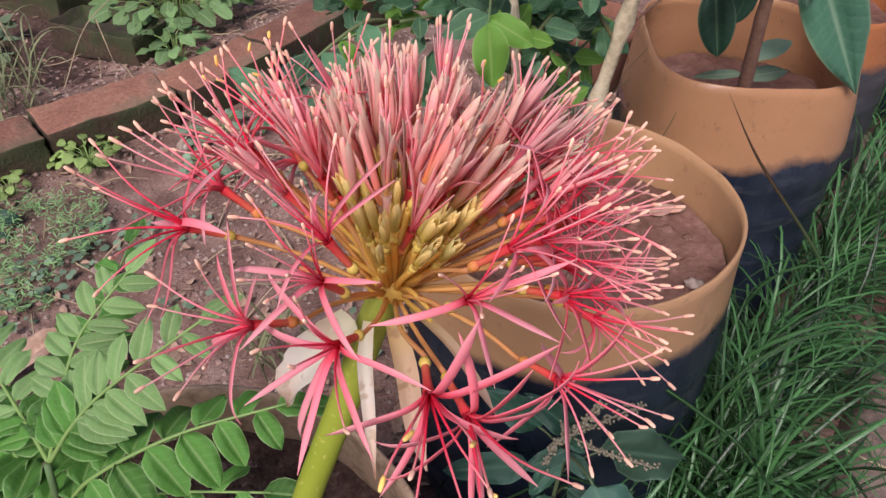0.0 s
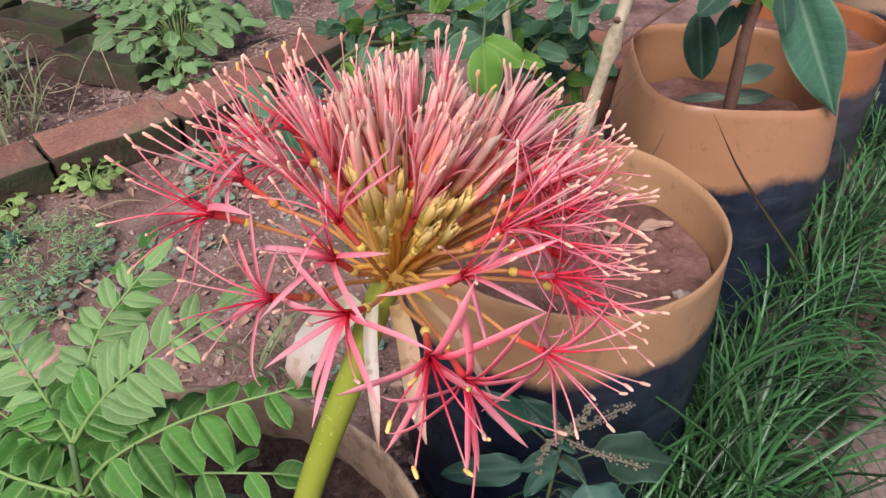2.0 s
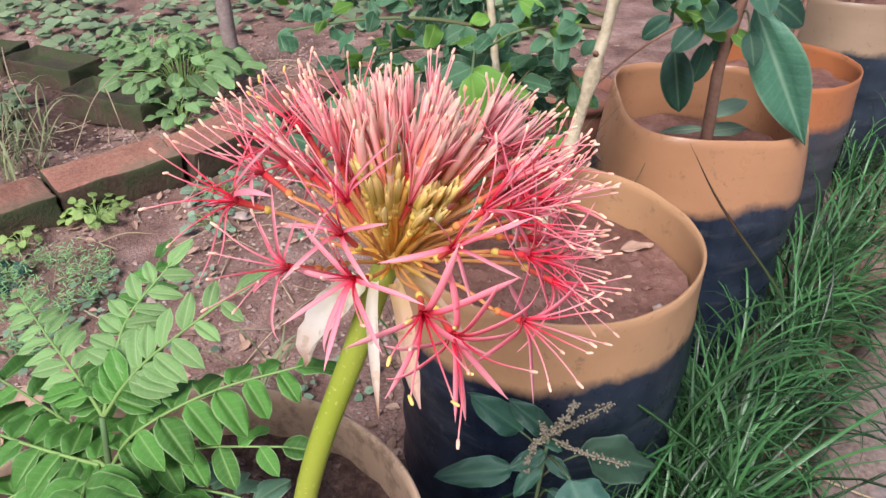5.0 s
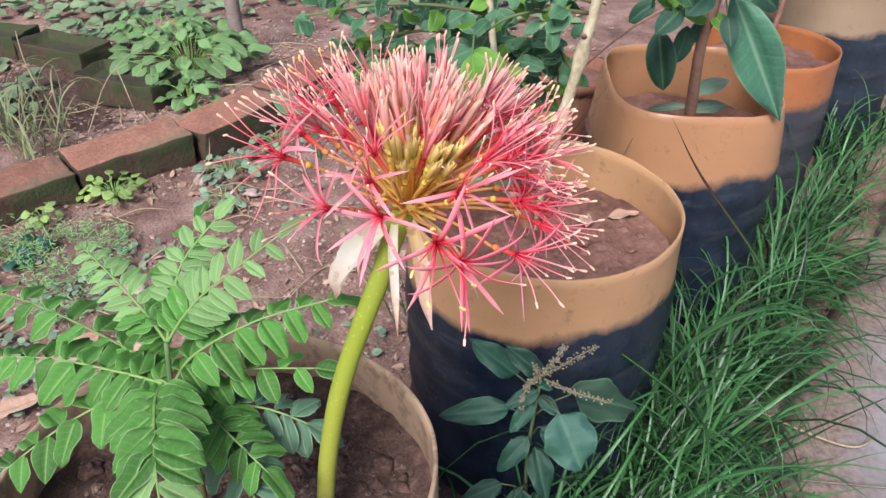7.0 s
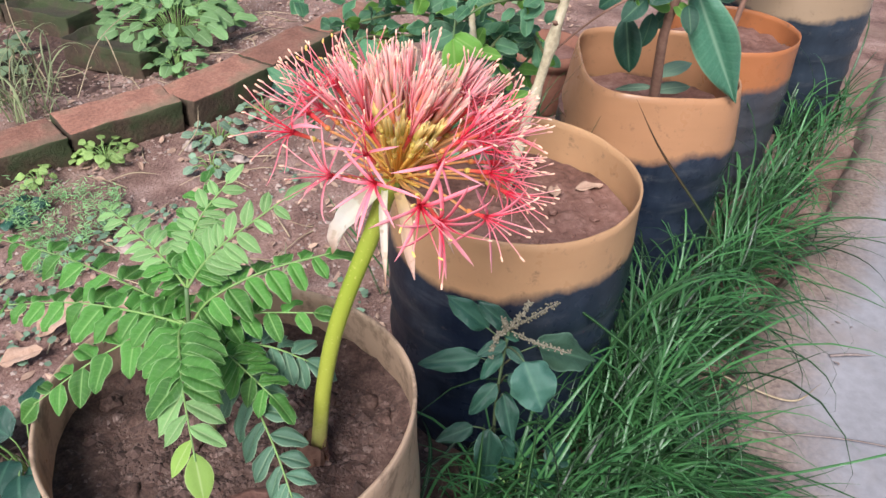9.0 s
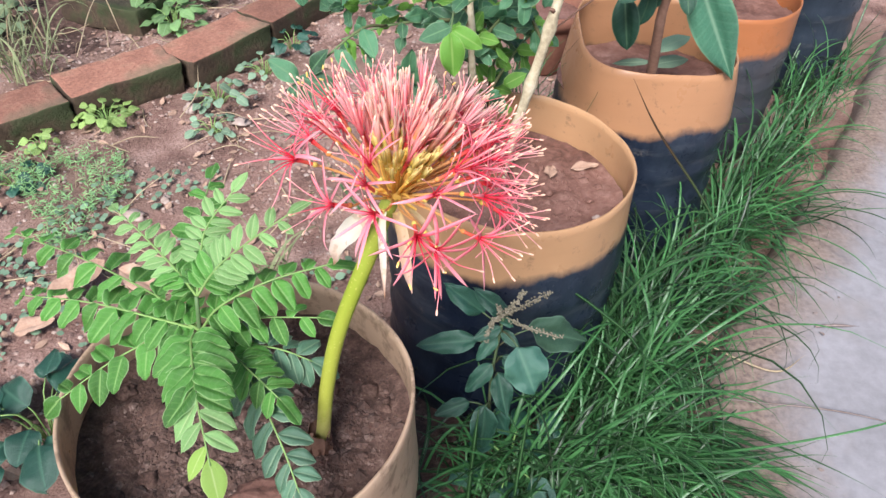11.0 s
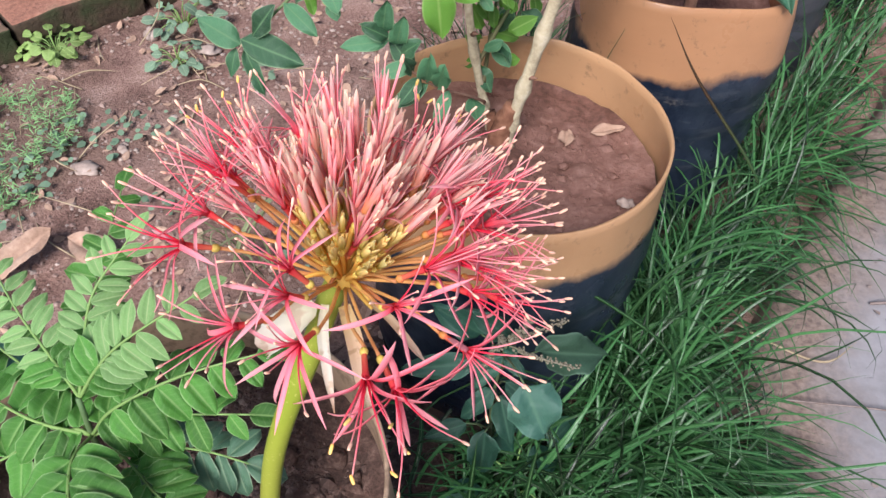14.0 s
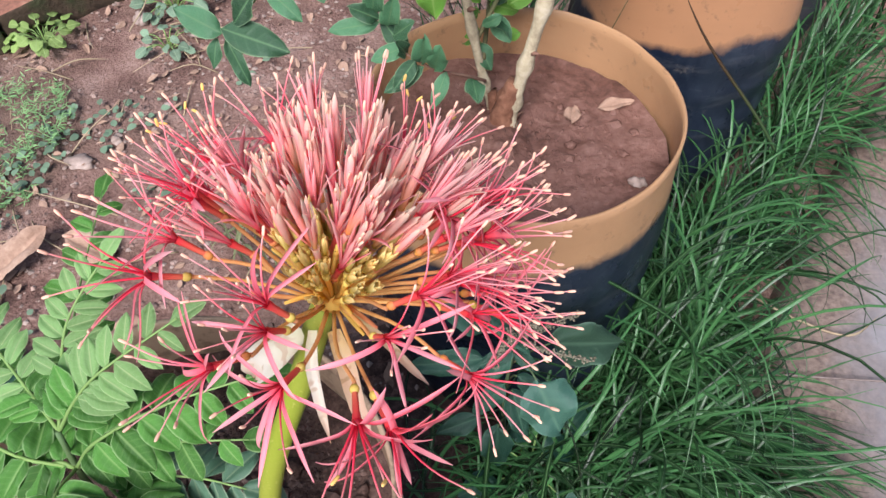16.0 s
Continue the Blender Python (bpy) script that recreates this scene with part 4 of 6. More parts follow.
    def crowd(middle, wide, count, far, stage, size, loose):
        """Florets spread over a round patch of the head, at even distances from each other."""
        turn = Vector(middle).to_track_quat("Z", "Y").to_matrix()
        for k in range(count):
            lean = radians(wide) * math.sqrt((k + 0.5) / count)
            a = k * 2.39996 + rnd.uniform(-0.25, 0.25)
            d = turn @ Vector((math.sin(lean) * math.cos(a), math.sin(lean) * math.sin(a), math.cos(lean)))
            ahead = d + Vector((rnd.uniform(-loose, loose), rnd.uniform(-loose, loose), rnd.uniform(0.0, 0.35)))
            floret(lily, meshes, h + 0.006 * Vector((d.x, d.y, 0.3)), h + d * rnd.uniform(*far), ahead, stage, rnd.uniform(*size))

    # pale closed ones standing upright, and the yellow-green buds before them
    crowd((0.22, 0.30, 0.93), 37, 34, (0.036, 0.053), "closed", (0.84, 1.08), 0.24)
    crowd((0.20, 0.34, 0.92), 38, 17, (0.034, 0.050), "half", (0.84, 1.0), 0.24)
    crowd((0.20, -0.20, 0.94), 28, 28, (0.031, 0.043), "bud", (0.85, 1.2), 0.10)
    # bare flower stalks between them
    for k in range(34):
        a, e = rnd.uniform(0, math.tau), radians(rnd.uniform(5, 75))
        d = Vector((math.cos(a) * math.cos(e), math.sin(a) * math.cos(e), math.sin(e)))
        bm = bmesh.new()
        al = bm.verts.layers.float.new("along")
        far = rnd.uniform(0.018, 0.036)
        tube(bm, glide([h + d * 0.004, h + d * far * 0.5 + Vector((0, 0, rnd.uniform(-0.002, 0.005))), h + d * far], 6), [0.0010] * 5 + [0.0009, 0.0006], 5, 0, al)
        part("flower_stalk", bm, PEDICEL_YOUNG if k % 3 else PEDICEL, lily, "thin orange-brown flower stalk")


build_lily()


# ---------------------------------------------------------------- the curry-leaf plant
def leaf_mesh(name, material, length, width, **more):
    bm = bmesh.new()
    leaf_into(bm, length, width, **more)
    return mesh_of(name, bm, [material])


def frond(plant, base, points, count, size, mesh_for, above, droop=0.1, open_angle=58, start=0.16):
    """A feathered leaf: a thin stalk with pairs of leaflets."""
    bm = bmesh.new()
    al = bm.verts.layers.float.new("along")
    local = [Vector(p) - base for p in points]
    pts = glide(local, 24)
    tube(bm, pts, [0.0011 - 0.0006 * i / 24 for i in range(25)], 6, 0, al)
    ob = part("frond", bm, GREEN_STEM, plant, "feathered green leaf with paired leaflets")
    up = Vector(above).normalized()
    for k in range(count):
        t = start + (0.97 - start) * k / (count - 1)
        i = min(int(t * 24), 23)
        p = pts[i].lerp(pts[i + 1], t * 24 - i)
        d = (pts[i + 1] - pts[i]).normalized()
        side = d.cross(up).normalized() * (1 if k % 2 else -1)
        last = k == count - 1
        ang = radians(0 if last else open_angle + 13 - 18 * t + rnd.uniform(-6, 6))
        ahead = (d * math.cos(ang) + side * math.sin(ang) + up * rnd.uniform(-0.22, 0.05) - up * droop).normalized()
        norm = (up + side * rnd.uniform(0.0, 0.5) + d * rnd.uniform(-0.2, 0.35)).normalized()
        s = 0.715 * size * (0.62 + 0.55 * math.sin(math.pi * min(1, t * 0.8 + 0.12))) * rnd.uniform(0.88, 1.08)
        piece("leaflet", mesh_for(t, last), place(p, ahead, norm, (s * 1.55, s * 1.45, s) if last else (s, s, s)), ob)
    return ob


def build_curry():
    base = Vector((0.022, 0.288, 0.312))
    plant = thing("curry_leaf_plant", base, "young curry-leaf plant with feathered green leaves", "plant")
    bm = bmesh.new()
    al = bm.verts.layers.float.new("along")
    pts = glide([(0, 0, -0.015), (0.002, 0.002, 0.05), (-0.001, 0.0, 0.10), (0.0015, 0.006, 0.152)], 14)
    tube(bm, pts, [0.0032 - 0.0018 * i / 14 for i in range(15)], 9, 0, al)
    part("stem", bm, WEED_STEM, plant)
    green = [leaf_mesh("leaflet", CURRY, 1.0, 0.53, m=3, puff=0.15, fold=0.32, droop=d, shape=0.78, wave=0.13, tip=0.56, seed=s) for d, s in ((0.1, 0), (0.2, 2), (0.05, 4))]
    young = [leaf_mesh("leaflet", CURRY_YOUNG, 1.0, 0.46, m=3, puff=0.15, fold=0.28, droop=d, shape=0.9, wave=0.09, tip=0.78, seed=s) for d, s in ((0.08, 1), (0.16, 3))]
    lime = [leaf_mesh("leaflet", LIME_TIP, 1.0, 0.52, fold=0.15, droop=0.1, shape=0.95, tip=0.85)]
    old = [leaf_mesh("leaflet", CURRY_OLD, 1.0, 0.55, m=3, puff=0.16, fold=0.2, droop=d, shape=1.0, wave=0.09, tip=0.62, seed=s) for d, s in ((0.1, 0), (0.22, 5))]
    pick_green = lambda t, last: rnd.choice(green)  # noqa: E731
    pick_young = lambda t, last: rnd.choice(young if t > 0.35 else green)  # noqa: E731
    pick_old = lambda t, last: rnd.choice(old)  # noqa: E731
    pick_lime = lambda t, last: lime[0] if t > 0.9 else rnd.choice(young) if t > 0.72 else rnd.choice(green)  # noqa: E731
    node, heart = (0.0236, 0.295, 0.463), (0.0234, 0.288, 0.436)
    frond(plant, base, (heart, (0.026, 0.266, 0.452), (0.035, 0.239, 0.455), (0.044, 0.215, 0.452), (0.059, 0.180, 0.434)), 19, 0.036, pick_lime, (0.0, -0.35, 1), 0.12, 52, 0.2)
    frond(plant, base, (heart, (0.040, 0.292, 0.458), (0.075, 0.303, 0.475), (0.117, 0.314, 0.484)), 15, 0.032, pick_green, (0, -0.3, 1), 0.45, 64)
    frond(plant, base, (heart, (0.040, 0.294, 0.438), (0.067, 0.300, 0.440), (0.108, 0.302, 0.441)), 11, 0.029, pick_green, (0, -0.3, 1), 0.1, 58)
    frond(plant, base, (node, (0.033, 0.304, 0.476), (0.048, 0.312, 0.490), (0.092, 0.319, 0.525)), 19, 0.027, pick_young, (0.1, -0.45, 0.9), 0.05, 56, 0.15)
    frond(plant, base, (node, (0.021, 0.318, 0.474), (0.020, 0.345, 0.484), (0.036, 0.372, 0.500)), 17, 0.026, pick_young, (0.1, -0.45, 0.9), 0.05, 56, 0.15)
    frond(plant, base, (node, (0.010, 0.330, 0.452), (-0.010, 0.400, 0.437), (-0.018, 0.472, 0.438)), 15, 0.031, pick_green, (0.1, -0.4, 0.9), 0.05, 60)
    frond(plant, base, (node, (0.006, 0.312, 0.470), (-0.025, 0.342, 0.472), (-0.072, 0.394, 0.458)), 19, 0.025, pick_young, (0, -0.3, 1), 0.0, 56, 0.2)
    frond(plant, base, (heart, (-0.010, 0.316, 0.434), (-0.100, 0.373, 0.420), (-0.205, 0.442, 0.384)), 19, 0.036, pick_green, (0, -0.3, 1), 0.25, 60)
    frond(plant, base, (heart, (-0.012, 0.294, 0.440), (-0.085, 0.336, 0.408), (-0.196, 0.408, 0.336)), 19, 0.037, pick_green, (0, -0.3, 1), 0.3, 64)
    frond(plant, base, (heart, (0.009, 0.289, 0.437), (-0.039, 0.274, 0.415), (-0.083, 0.256, 0.385)), 15, 0.035, pick_green, (0, -0.2, 1), 0.15, 62)
    frond(plant, base, ((0.026, 0.292, 0.40), (0.045, 0.285, 0.418), (0.068, 0.255, 0.412), (0.092, 0.220, 0.396), (0.106, 0.196, 0.382)), 15, 0.034, pick_old, (-0.3, -0.2, 1), 0.2, 62, 0.3)
    frond(plant, base, ((0.026, 0.292, 0.41), (0.046, 0.290, 0.420), (0.075, 0.292, 0.416), (0.101, 0.290, 0.406)), 13, 0.036, pick_old, (0, -0.2, 1), 0.2, 65, 0.25)
    frond(plant, base, ((0.026, 0.292, 0.42), (0.046, 0.276, 0.428), (0.062, 0.262, 0.428), (0.088, 0.244, 0.418)), 13, 0.031, pick_green, (0, -0.2, 1), 0.2, 65, 0.3)


build_curry()


# ---------------------------------------------------------------- shrubs and plants in the other pots
def stalk(bm, points, r0, r1, n=12, sides=8, layer=None, knots=0.0):
    pts = glide(points, n)
    rad = [(r0 + (r1 - r0) * i / n) * (1 + knots * (1 if i % 4 == 2 else 0)) for i in range(n + 1)]
    tube(bm, pts, rad, sides, 0, layer)
    return pts


def leaf_at(parent, mesh, base, a, b, above, width=1.0, name="leaf"):
    """A leaf of a shared unit mesh from a to b."""
    a, b = Vector(a) - base, Vector(b) - base
    length = (b - a).length
    return piece(name, mesh, place(a, b - a, above, (length * width, length, length)), parent)


def build_shrub():
    base = Vector((0.262, 0.700, 0.292))
    shrub = thing("citrus_shrub", base, "leafy green shrub with pale knotted stems in a pot", "shrub")
    local = lambda p: Vector(p) - base  # noqa: E731
    oval = [leaf_mesh("leaf", SHRUB_LEAF, 1.0, 0.62, fold=0.16, droop=d, shape=0.85, wave=0.12, tip=0.7, seed=s) for d, s in ((0.1, 0), (0.2, 2), (0.05, 5))]
    fresh = [leaf_mesh("leaf", SHRUB_YOUNG, 1.0, 0.58, fold=0.2, droop=d, shape=0.85, wave=0.12, tip=0.7, seed=s) for d, s in ((0.12, 1), (0.25, 3))]
    bm = bmesh.new()
    main = stalk(bm, [local(p) for p in ((0.258, 0.700, 0.280), (0.261, 0.700, 0.305), (0.268, 0.700, 0.350), (0.281, 0.700, 0.420), (0.296, 0.700, 0.500), (0.312, 0.702, 0.600), (0.325, 0.71, 0.70))], 0.0064, 0.0050, 28, 10, knots=0.45)
    part("main_stem", bm, BARK, shrub, "pale green-grey knotted stem")
    bm = bmesh.new()
    second = stalk(bm, [local(p) for p in ((0.246, 0.714, 0.280), (0.239, 0.718, 0.305), (0.228, 0.720, 0.350), (0.214, 0.720, 0.425), (0.205, 0.722, 0.520), (0.19, 0.725, 0.62))], 0.0046, 0.0034, 20, 8, knots=0.45)
    part("side_stem", bm, BARK, shrub)
    # short dark thorns at the joints of the stems
    for line, r in ((main, 0.0058), (second, 0.004)):
        for i in range(3, len(line) - 1, 4):
            a = i * 2.2
            out = Vector((math.cos(a), math.sin(a), 0.5)).normalized()
            bm = bmesh.new()
            tube(bm, [line[i] + out * r * 0.7, line[i] + out * (r + 0.003), line[i] + out * (r + 0.009)], [0.0034, 0.0018, 0.0003], 6)
            part("thorn", bm, BROWN_BARK, shrub, "short dark thorn")
    bm = bmesh.new()
    tube(bm, glide([local(p) for p in ((0.252, 0.703, 0.278), (0.253, 0.703, 0.300), (0.256, 0.702, 0.318), (0.262, 0.701, 0.338))], 12), [0.0175 - 0.0098 * (i / 12) ** 0.7 for i in range(13)], 18)
    tube(bm, glide([local(p) for p in ((0.250, 0.708, 0.280), (0.247, 0.711, 0.298), (0.242, 0.715, 0.316))], 8), [0.010 - 0.0048 * i / 8 for i in range(9)], 14)
    for v in bm.verts:
        v.co += 0.0035 * noise.noise_vector(v.co * 120) + 0.0015 * noise.noise_vector(v.co * 330)
    part("root_collar", bm, ROOT_BARK, shrub, "swollen reddish-brown root collar")
    # leafy twigs
    twigs = []
    for pts in (
        ((0.205, 0.722, 0.520), (0.15, 0.715, 0.530), (0.09, 0.71, 0.530), (0.025, 0.705, 0.520)),
        ((0.20, 0.722, 0.55), (0.14, 0.74, 0.565), (0.07, 0.75, 0.560), (0.0, 0.75, 0.548)),
        ((0.21, 0.722, 0.480), (0.17, 0.70, 0.490), (0.12, 0.68, 0.490), (0.075, 0.66, 0.482)),
        ((0.296, 0.700, 0.53), (0.26, 0.69, 0.535), (0.22, 0.68, 0.530), (0.19, 0.66, 0.515)),
        ((0.300, 0.700, 0.54), (0.25, 0.73, 0.545), (0.20, 0.75, 0.530), (0.15, 0.76, 0.515)),
        ((0.305, 0.702, 0.56), (0.33, 0.69, 0.57), (0.36, 0.70, 0.56), (0.39, 0.72, 0.54)),
        ((0.214, 0.720, 0.45), (0.23, 0.73, 0.465), (0.245, 0.745, 0.478), (0.262, 0.75, 0.480)),
        ((0.20, 0.722, 0.60), (0.13, 0.72, 0.615), (0.05, 0.72, 0.605), (-0.02, 0.72, 0.58)),
        ((0.31, 0.702, 0.60), (0.27, 0.73, 0.61), (0.22, 0.75, 0.60), (0.17, 0.76, 0.58)),
        ((0.19, 0.725, 0.62), (0.17, 0.77, 0.63), (0.14, 0.80, 0.60), (0.10, 0.82, 0.55)),
        ((0.208, 0.722, 0.50), (0.18, 0.78, 0.52), (0.14, 0.84, 0.50), (0.09, 0.88, 0.45)),
        ((0.212, 0.720, 0.47), (0.20, 0.78, 0.48), (0.18, 0.85, 0.46), (0.16, 0.90, 0.41)),
        ((0.205, 0.722, 0.53), (0.15, 0.79, 0.54), (0.08, 0.85, 0.52), (0.02, 0.88, 0.47)),
        ((0.215, 0.720, 0.42), (0.19, 0.78, 0.45), (0.15, 0.83, 0.44), (0.10, 0.86, 0.43)),
        ((0.225, 0.720, 0.37), (0.25, 0.76, 0.40), (0.275, 0.80, 0.42), (0.300, 0.84, 0.425)),
        ((0.232, 0.720, 0.35), (0.24, 0.79, 0.38), (0.25, 0.86, 0.39), (0.265, 0.92, 0.385)),
        ((0.290, 0.700, 0.47), (0.27, 0.76, 0.48), (0.25, 0.82, 0.46), (0.23, 0.86, 0.43)),
        ((0.212, 0.720, 0.44), (0.23, 0.78, 0.46), (0.24, 0.84, 0.44), (0.26, 0.88, 0.41)),
        ((0.208, 0.722, 0.49), (0.14, 0.76, 0.49), (0.08, 0.78, 0.47), (0.04, 0.79, 0.45)),
    ):
        bm = bmesh.new()
        al = bm.verts.layers.float.new("along")
        p = stalk(bm, [local(q) for q in pts], 0.0024, 0.0010, 14, 6, al)
        twig = part("twig", bm, WEED_STEM, shrub)
        for i in range(1, 15):
            for side in (-1, 1):
                if rnd.random() < 0.1:
                    continue
                d = (p[min(i + 1, 14)] - p[i - 1]).normalized()
                out = d.cross(Vector((0, 0, 1))).normalized() * side
                ahead = (d * rnd.uniform(-0.3, 0.9) + out * rnd.uniform(0.1, 1.1) + Vector((rnd.uniform(-0.4, 0.4), -0.25, rnd.uniform(-0.9, 0.7)))).normalized()
                norm = (Vector((rnd.uniform(-0.9, 0.9), rnd.uniform(-1.1, -0.2), rnd.uniform(0.2, 1.0)))).normalized()
                s = rnd.uniform(0.017, 0.032)
                piece("leaf", rnd.choice(fresh if rnd.random() < (0.55 if pts[0][2] < 0.4 else 0.18) else oval), place(p[i] + out * 0.004 + 0.012 * Vector((rnd.uniform(-1, 1), rnd.uniform(-1, 1), rnd.uniform(-1, 1))), ahead, norm, s), twig)
    # the low twig with small leaves over the soil
    bm = bmesh.new()
    al = bm.verts.layers.float.new("along")
    p = stalk(bm, [local(q) for q in ((0.234, 0.719, 0.325), (0.232, 0.690, 0.350), (0.215, 0.660, 0.380), (0.190, 0.640, 0.402), (0.168, 0.632, 0.424))], 0.0018, 0.0008, 12, 6, al)
    twig = part("twig", bm, BROWN_BARK, shrub)
    for a, b, w in (((0.190, 0.640, 0.402), (0.196, 0.622, 0.436), 0.75), ((0.182, 0.636, 0.408), (0.148, 0.622, 0.392), 0.62), ((0.222, 0.672, 0.366), (0.226, 0.640, 0.368), 0.9), ((0.170, 0.633, 0.422), (0.150, 0.640, 0.452), 0.7), ((0.200, 0.645, 0.396), (0.188, 0.625, 0.372), 0.62), ((0.168, 0.632, 0.424), (0.168, 0.612, 0.446), 0.7), ((0.150, 0.632, 0.455), (0.131, 0.620, 0.474), 0.8), ((0.156, 0.634, 0.448), (0.162, 0.618, 0.478), 0.75), ((0.168, 0.632, 0.430), (0.142, 0.620, 0.426), 0.8), ((0.180, 0.636, 0.412), (0.184, 0.618, 0.446), 0.75), ((0.160, 0.632, 0.440), (0.176, 0.618, 0.462), 0.8), ((0.150, 0.632, 0.452), (0.112, 0.622, 0.452), 0.6), ((0.145, 0.634, 0.458), (0.150, 0.620, 0.490), 0.75), ((0.176, 0.634, 0.416), (0.158, 0.616, 0.400), 0.8)):
        leaf_at(twig, rnd.choice(oval), base, a, b, (0.1, -0.7, 0.7), w)
    # the drooping twig that reaches over the bed
    bm = bmesh.new()
    al = bm.verts.layers.float.new("along")
    p = stalk(bm, [local(q) for q in ((0.12, 0.68, 0.49), (0.10, 0.64, 0.505), (0.07, 0.61, 0.49), (0.042, 0.60, 0.462))], 0.0018, 0.0009, 12, 6, al)
    twig = part("twig", bm, WEED_STEM, shrub)
    for a, b, w, m in (((0.040, 0.600, 0.470), (0.088, 0.596, 0.452), 0.75, oval[0]), ((0.040, 0.600, 0.465), (0.012, 0.598, 0.488), 0.9, oval[1]), ((0.036, 0.600, 0.462), (0.028, 0.590, 0.440), 0.7, oval[1]), ((0.042, 0.600, 0.462), (0.054, 0.590, 0.424), 0.5, oval[2]), ((0.05, 0.602, 0.472), (0.070, 0.600, 0.500), 0.8, oval[2]), ((0.075, 0.612, 0.495), (0.10, 0.60, 0.475), 0.7, oval[0]), ((0.1, 0.64, 0.505), (0.115, 0.61, 0.49), 0.8, oval[0])):
        leaf_at(twig, m, base, a, b, (0.0, -0.7, 0.7), w)
    # bright young leaf hanging in front
    bm = bmesh.new()
    al = bm.verts.layers.float.new("along")
    stalk(bm, [local(q) for q in ((0.19, 0.66, 0.515), (0.19, 0.63, 0.53), (0.189, 0.605, 0.522))], 0.0014, 0.0008, 8, 6, al)
    twig = part("twig", bm, WEED_STEM, shrub)
    leaf_at(twig, fresh[0], base, (0.189, 0.603, 0.523), (0.194, 0.596, 0.478), (0.1, -0.9, 0.3), 0.95)
    leaf_at(twig, fresh[1], base, (0.189, 0.610, 0.523), (0.222, 0.604, 0.508), (0.1, -0.8, 0.5), 0.9)
    leaf_at(twig, oval[1], base, (0.189, 0.615, 0.523), (0.158, 0.606, 0.512), (0.1, -0.8, 0.5), 0.9)


def build_potted_sapling():
    base = Vector((0.474, 0.915, 0.300))
    tree = thing("potted_sapling", base, "young tree with dark glossy leaves in a pot", "sapling")
    local = lambda p: Vector(p) - base  # noqa: E731
    bm = bmesh.new()
    stalk(bm, [local(p) for p in ((0.474, 0.916, 0.285), (0.470, 0.905, 0.340), (0.460, 0.880, 0.400), (0.455, 0.865, 0.450), (0.462, 0.860, 0.510), (0.47, 0.862, 0.60))], 0.0080, 0.0050, 20, 9, knots=0.05)
    stem = part("stem", bm, BROWN_BARK, tree)
    long = leaf_mesh("leaf", MANGO_LEAF, 1.0, 0.36, fold=0.3, droop=0.08, shape=0.85, wave=0.07, n=16, m=3, tip=1.0)
    dark = [leaf_mesh("leaf", ROUND_LEAF, 1.0, 0.62, fold=0.2, droop=d, shape=0.9, n=10, m=3, tip=0.6, seed=s) for d, s in ((0.12, 0), (0.25, 3))]
    fresh = leaf_mesh("leaf", SHRUB_YOUNG, 1.0, 0.6, fold=0.15, droop=0.2, shape=0.9, tip=0.65)
    pale = leaf_mesh("leaf", GREY_WEED, 1.0, 0.38, fold=0.1, droop=0.1, shape=0.9, tip=0.7)
    leaf_at(tree, long, base, (0.474, 0.858, 0.512), (0.566, 0.846, 0.352), (-0.25, -0.75, 0.35), 0.86)
    leaf_at(tree, dark[0], base, (0.402, 0.862, 0.462), (0.416, 0.846, 0.392), (-0.2, -0.9, 0.3), 0.78)
    leaf_at(tree, dark[1], base, (0.434, 0.862, 0.468), (0.428, 0.850, 0.424), (0.1, -0.9, 0.3), 0.85)
    leaf_at(tree, dark[1], base, (0.458, 0.868, 0.475), (0.440, 0.860, 0.448), (0.1, -0.7, 0.6), 1.0)
    leaf_at(tree, fresh, base, (0.455, 0.862, 0.478), (0.418, 0.838, 0.500), (0.0, -0.7, 0.7), 1.1)
    leaf_at(tree, fresh, base, (0.458, 0.862, 0.482), (0.478, 0.840, 0.470), (0.0, -0.7, 0.7), 1.0)
    leaf_at(tree, pale, base, (0.468, 0.915, 0.362), (0.530, 0.955, 0.372), (0.0, -0.6, 0.8), 0.8)
    leaf_at(tree, pale, base, (0.472, 0.925, 0.335), (0.540, 0.965, 0.332), (0.0, -0.6, 0.8), 0.7)
    leaf_at(tree, pale, base, (0.466, 0.905, 0.350), (0.415, 0.92, 0.340), (0.0, -0.6, 0.8), 0.6)
    for k in range(22):
        a = rnd.uniform(0, math.tau)
        z = rnd.uniform(0.50, 0.62)
        p = Vector((0.464, 0.862, z))
        d = Vector((math.cos(a), math.sin(a) * 0.7 - 0.3, rnd.uniform(-0.5, 0.4)))
        b = p + d.normalized() * rnd.uniform(0.02, 0.08)
        leaf_at(tree, rnd.choice(dark), base, b, b + Vector((d.x, d.y, -0.5 + d.z)).normalized() * rnd.uniform(0.035, 0.055), (rnd.uniform(-0.4, 0.4), -0.7, 0.6), 1.0)
        if k % 2 == 0:
            bm = bmesh.new()
            al = bm.verts.layers.float.new("along")
            stalk(bm, [p - base, (p + b) / 2 - base + Vector((0, 0, 0.01)), b - base], 0.0014, 0.0008, 5, 5, al)
            part("leaf_stalk", bm, WEED_STEM, tree)
    # bare forked twig towards the next pot
    bm = bmesh.new()
    stalk(bm, [local(p) for p in ((0.460, 0.880, 0.46), (0.42, 0.84, 0.50), (0.372, 0.80, 0.494), (0.34, 0.80, 0.468), (0.305, 0.795, 0.435))], 0.002, 0.0012, 12, 6)
    part("twig", bm, BROWN_BARK, tree)


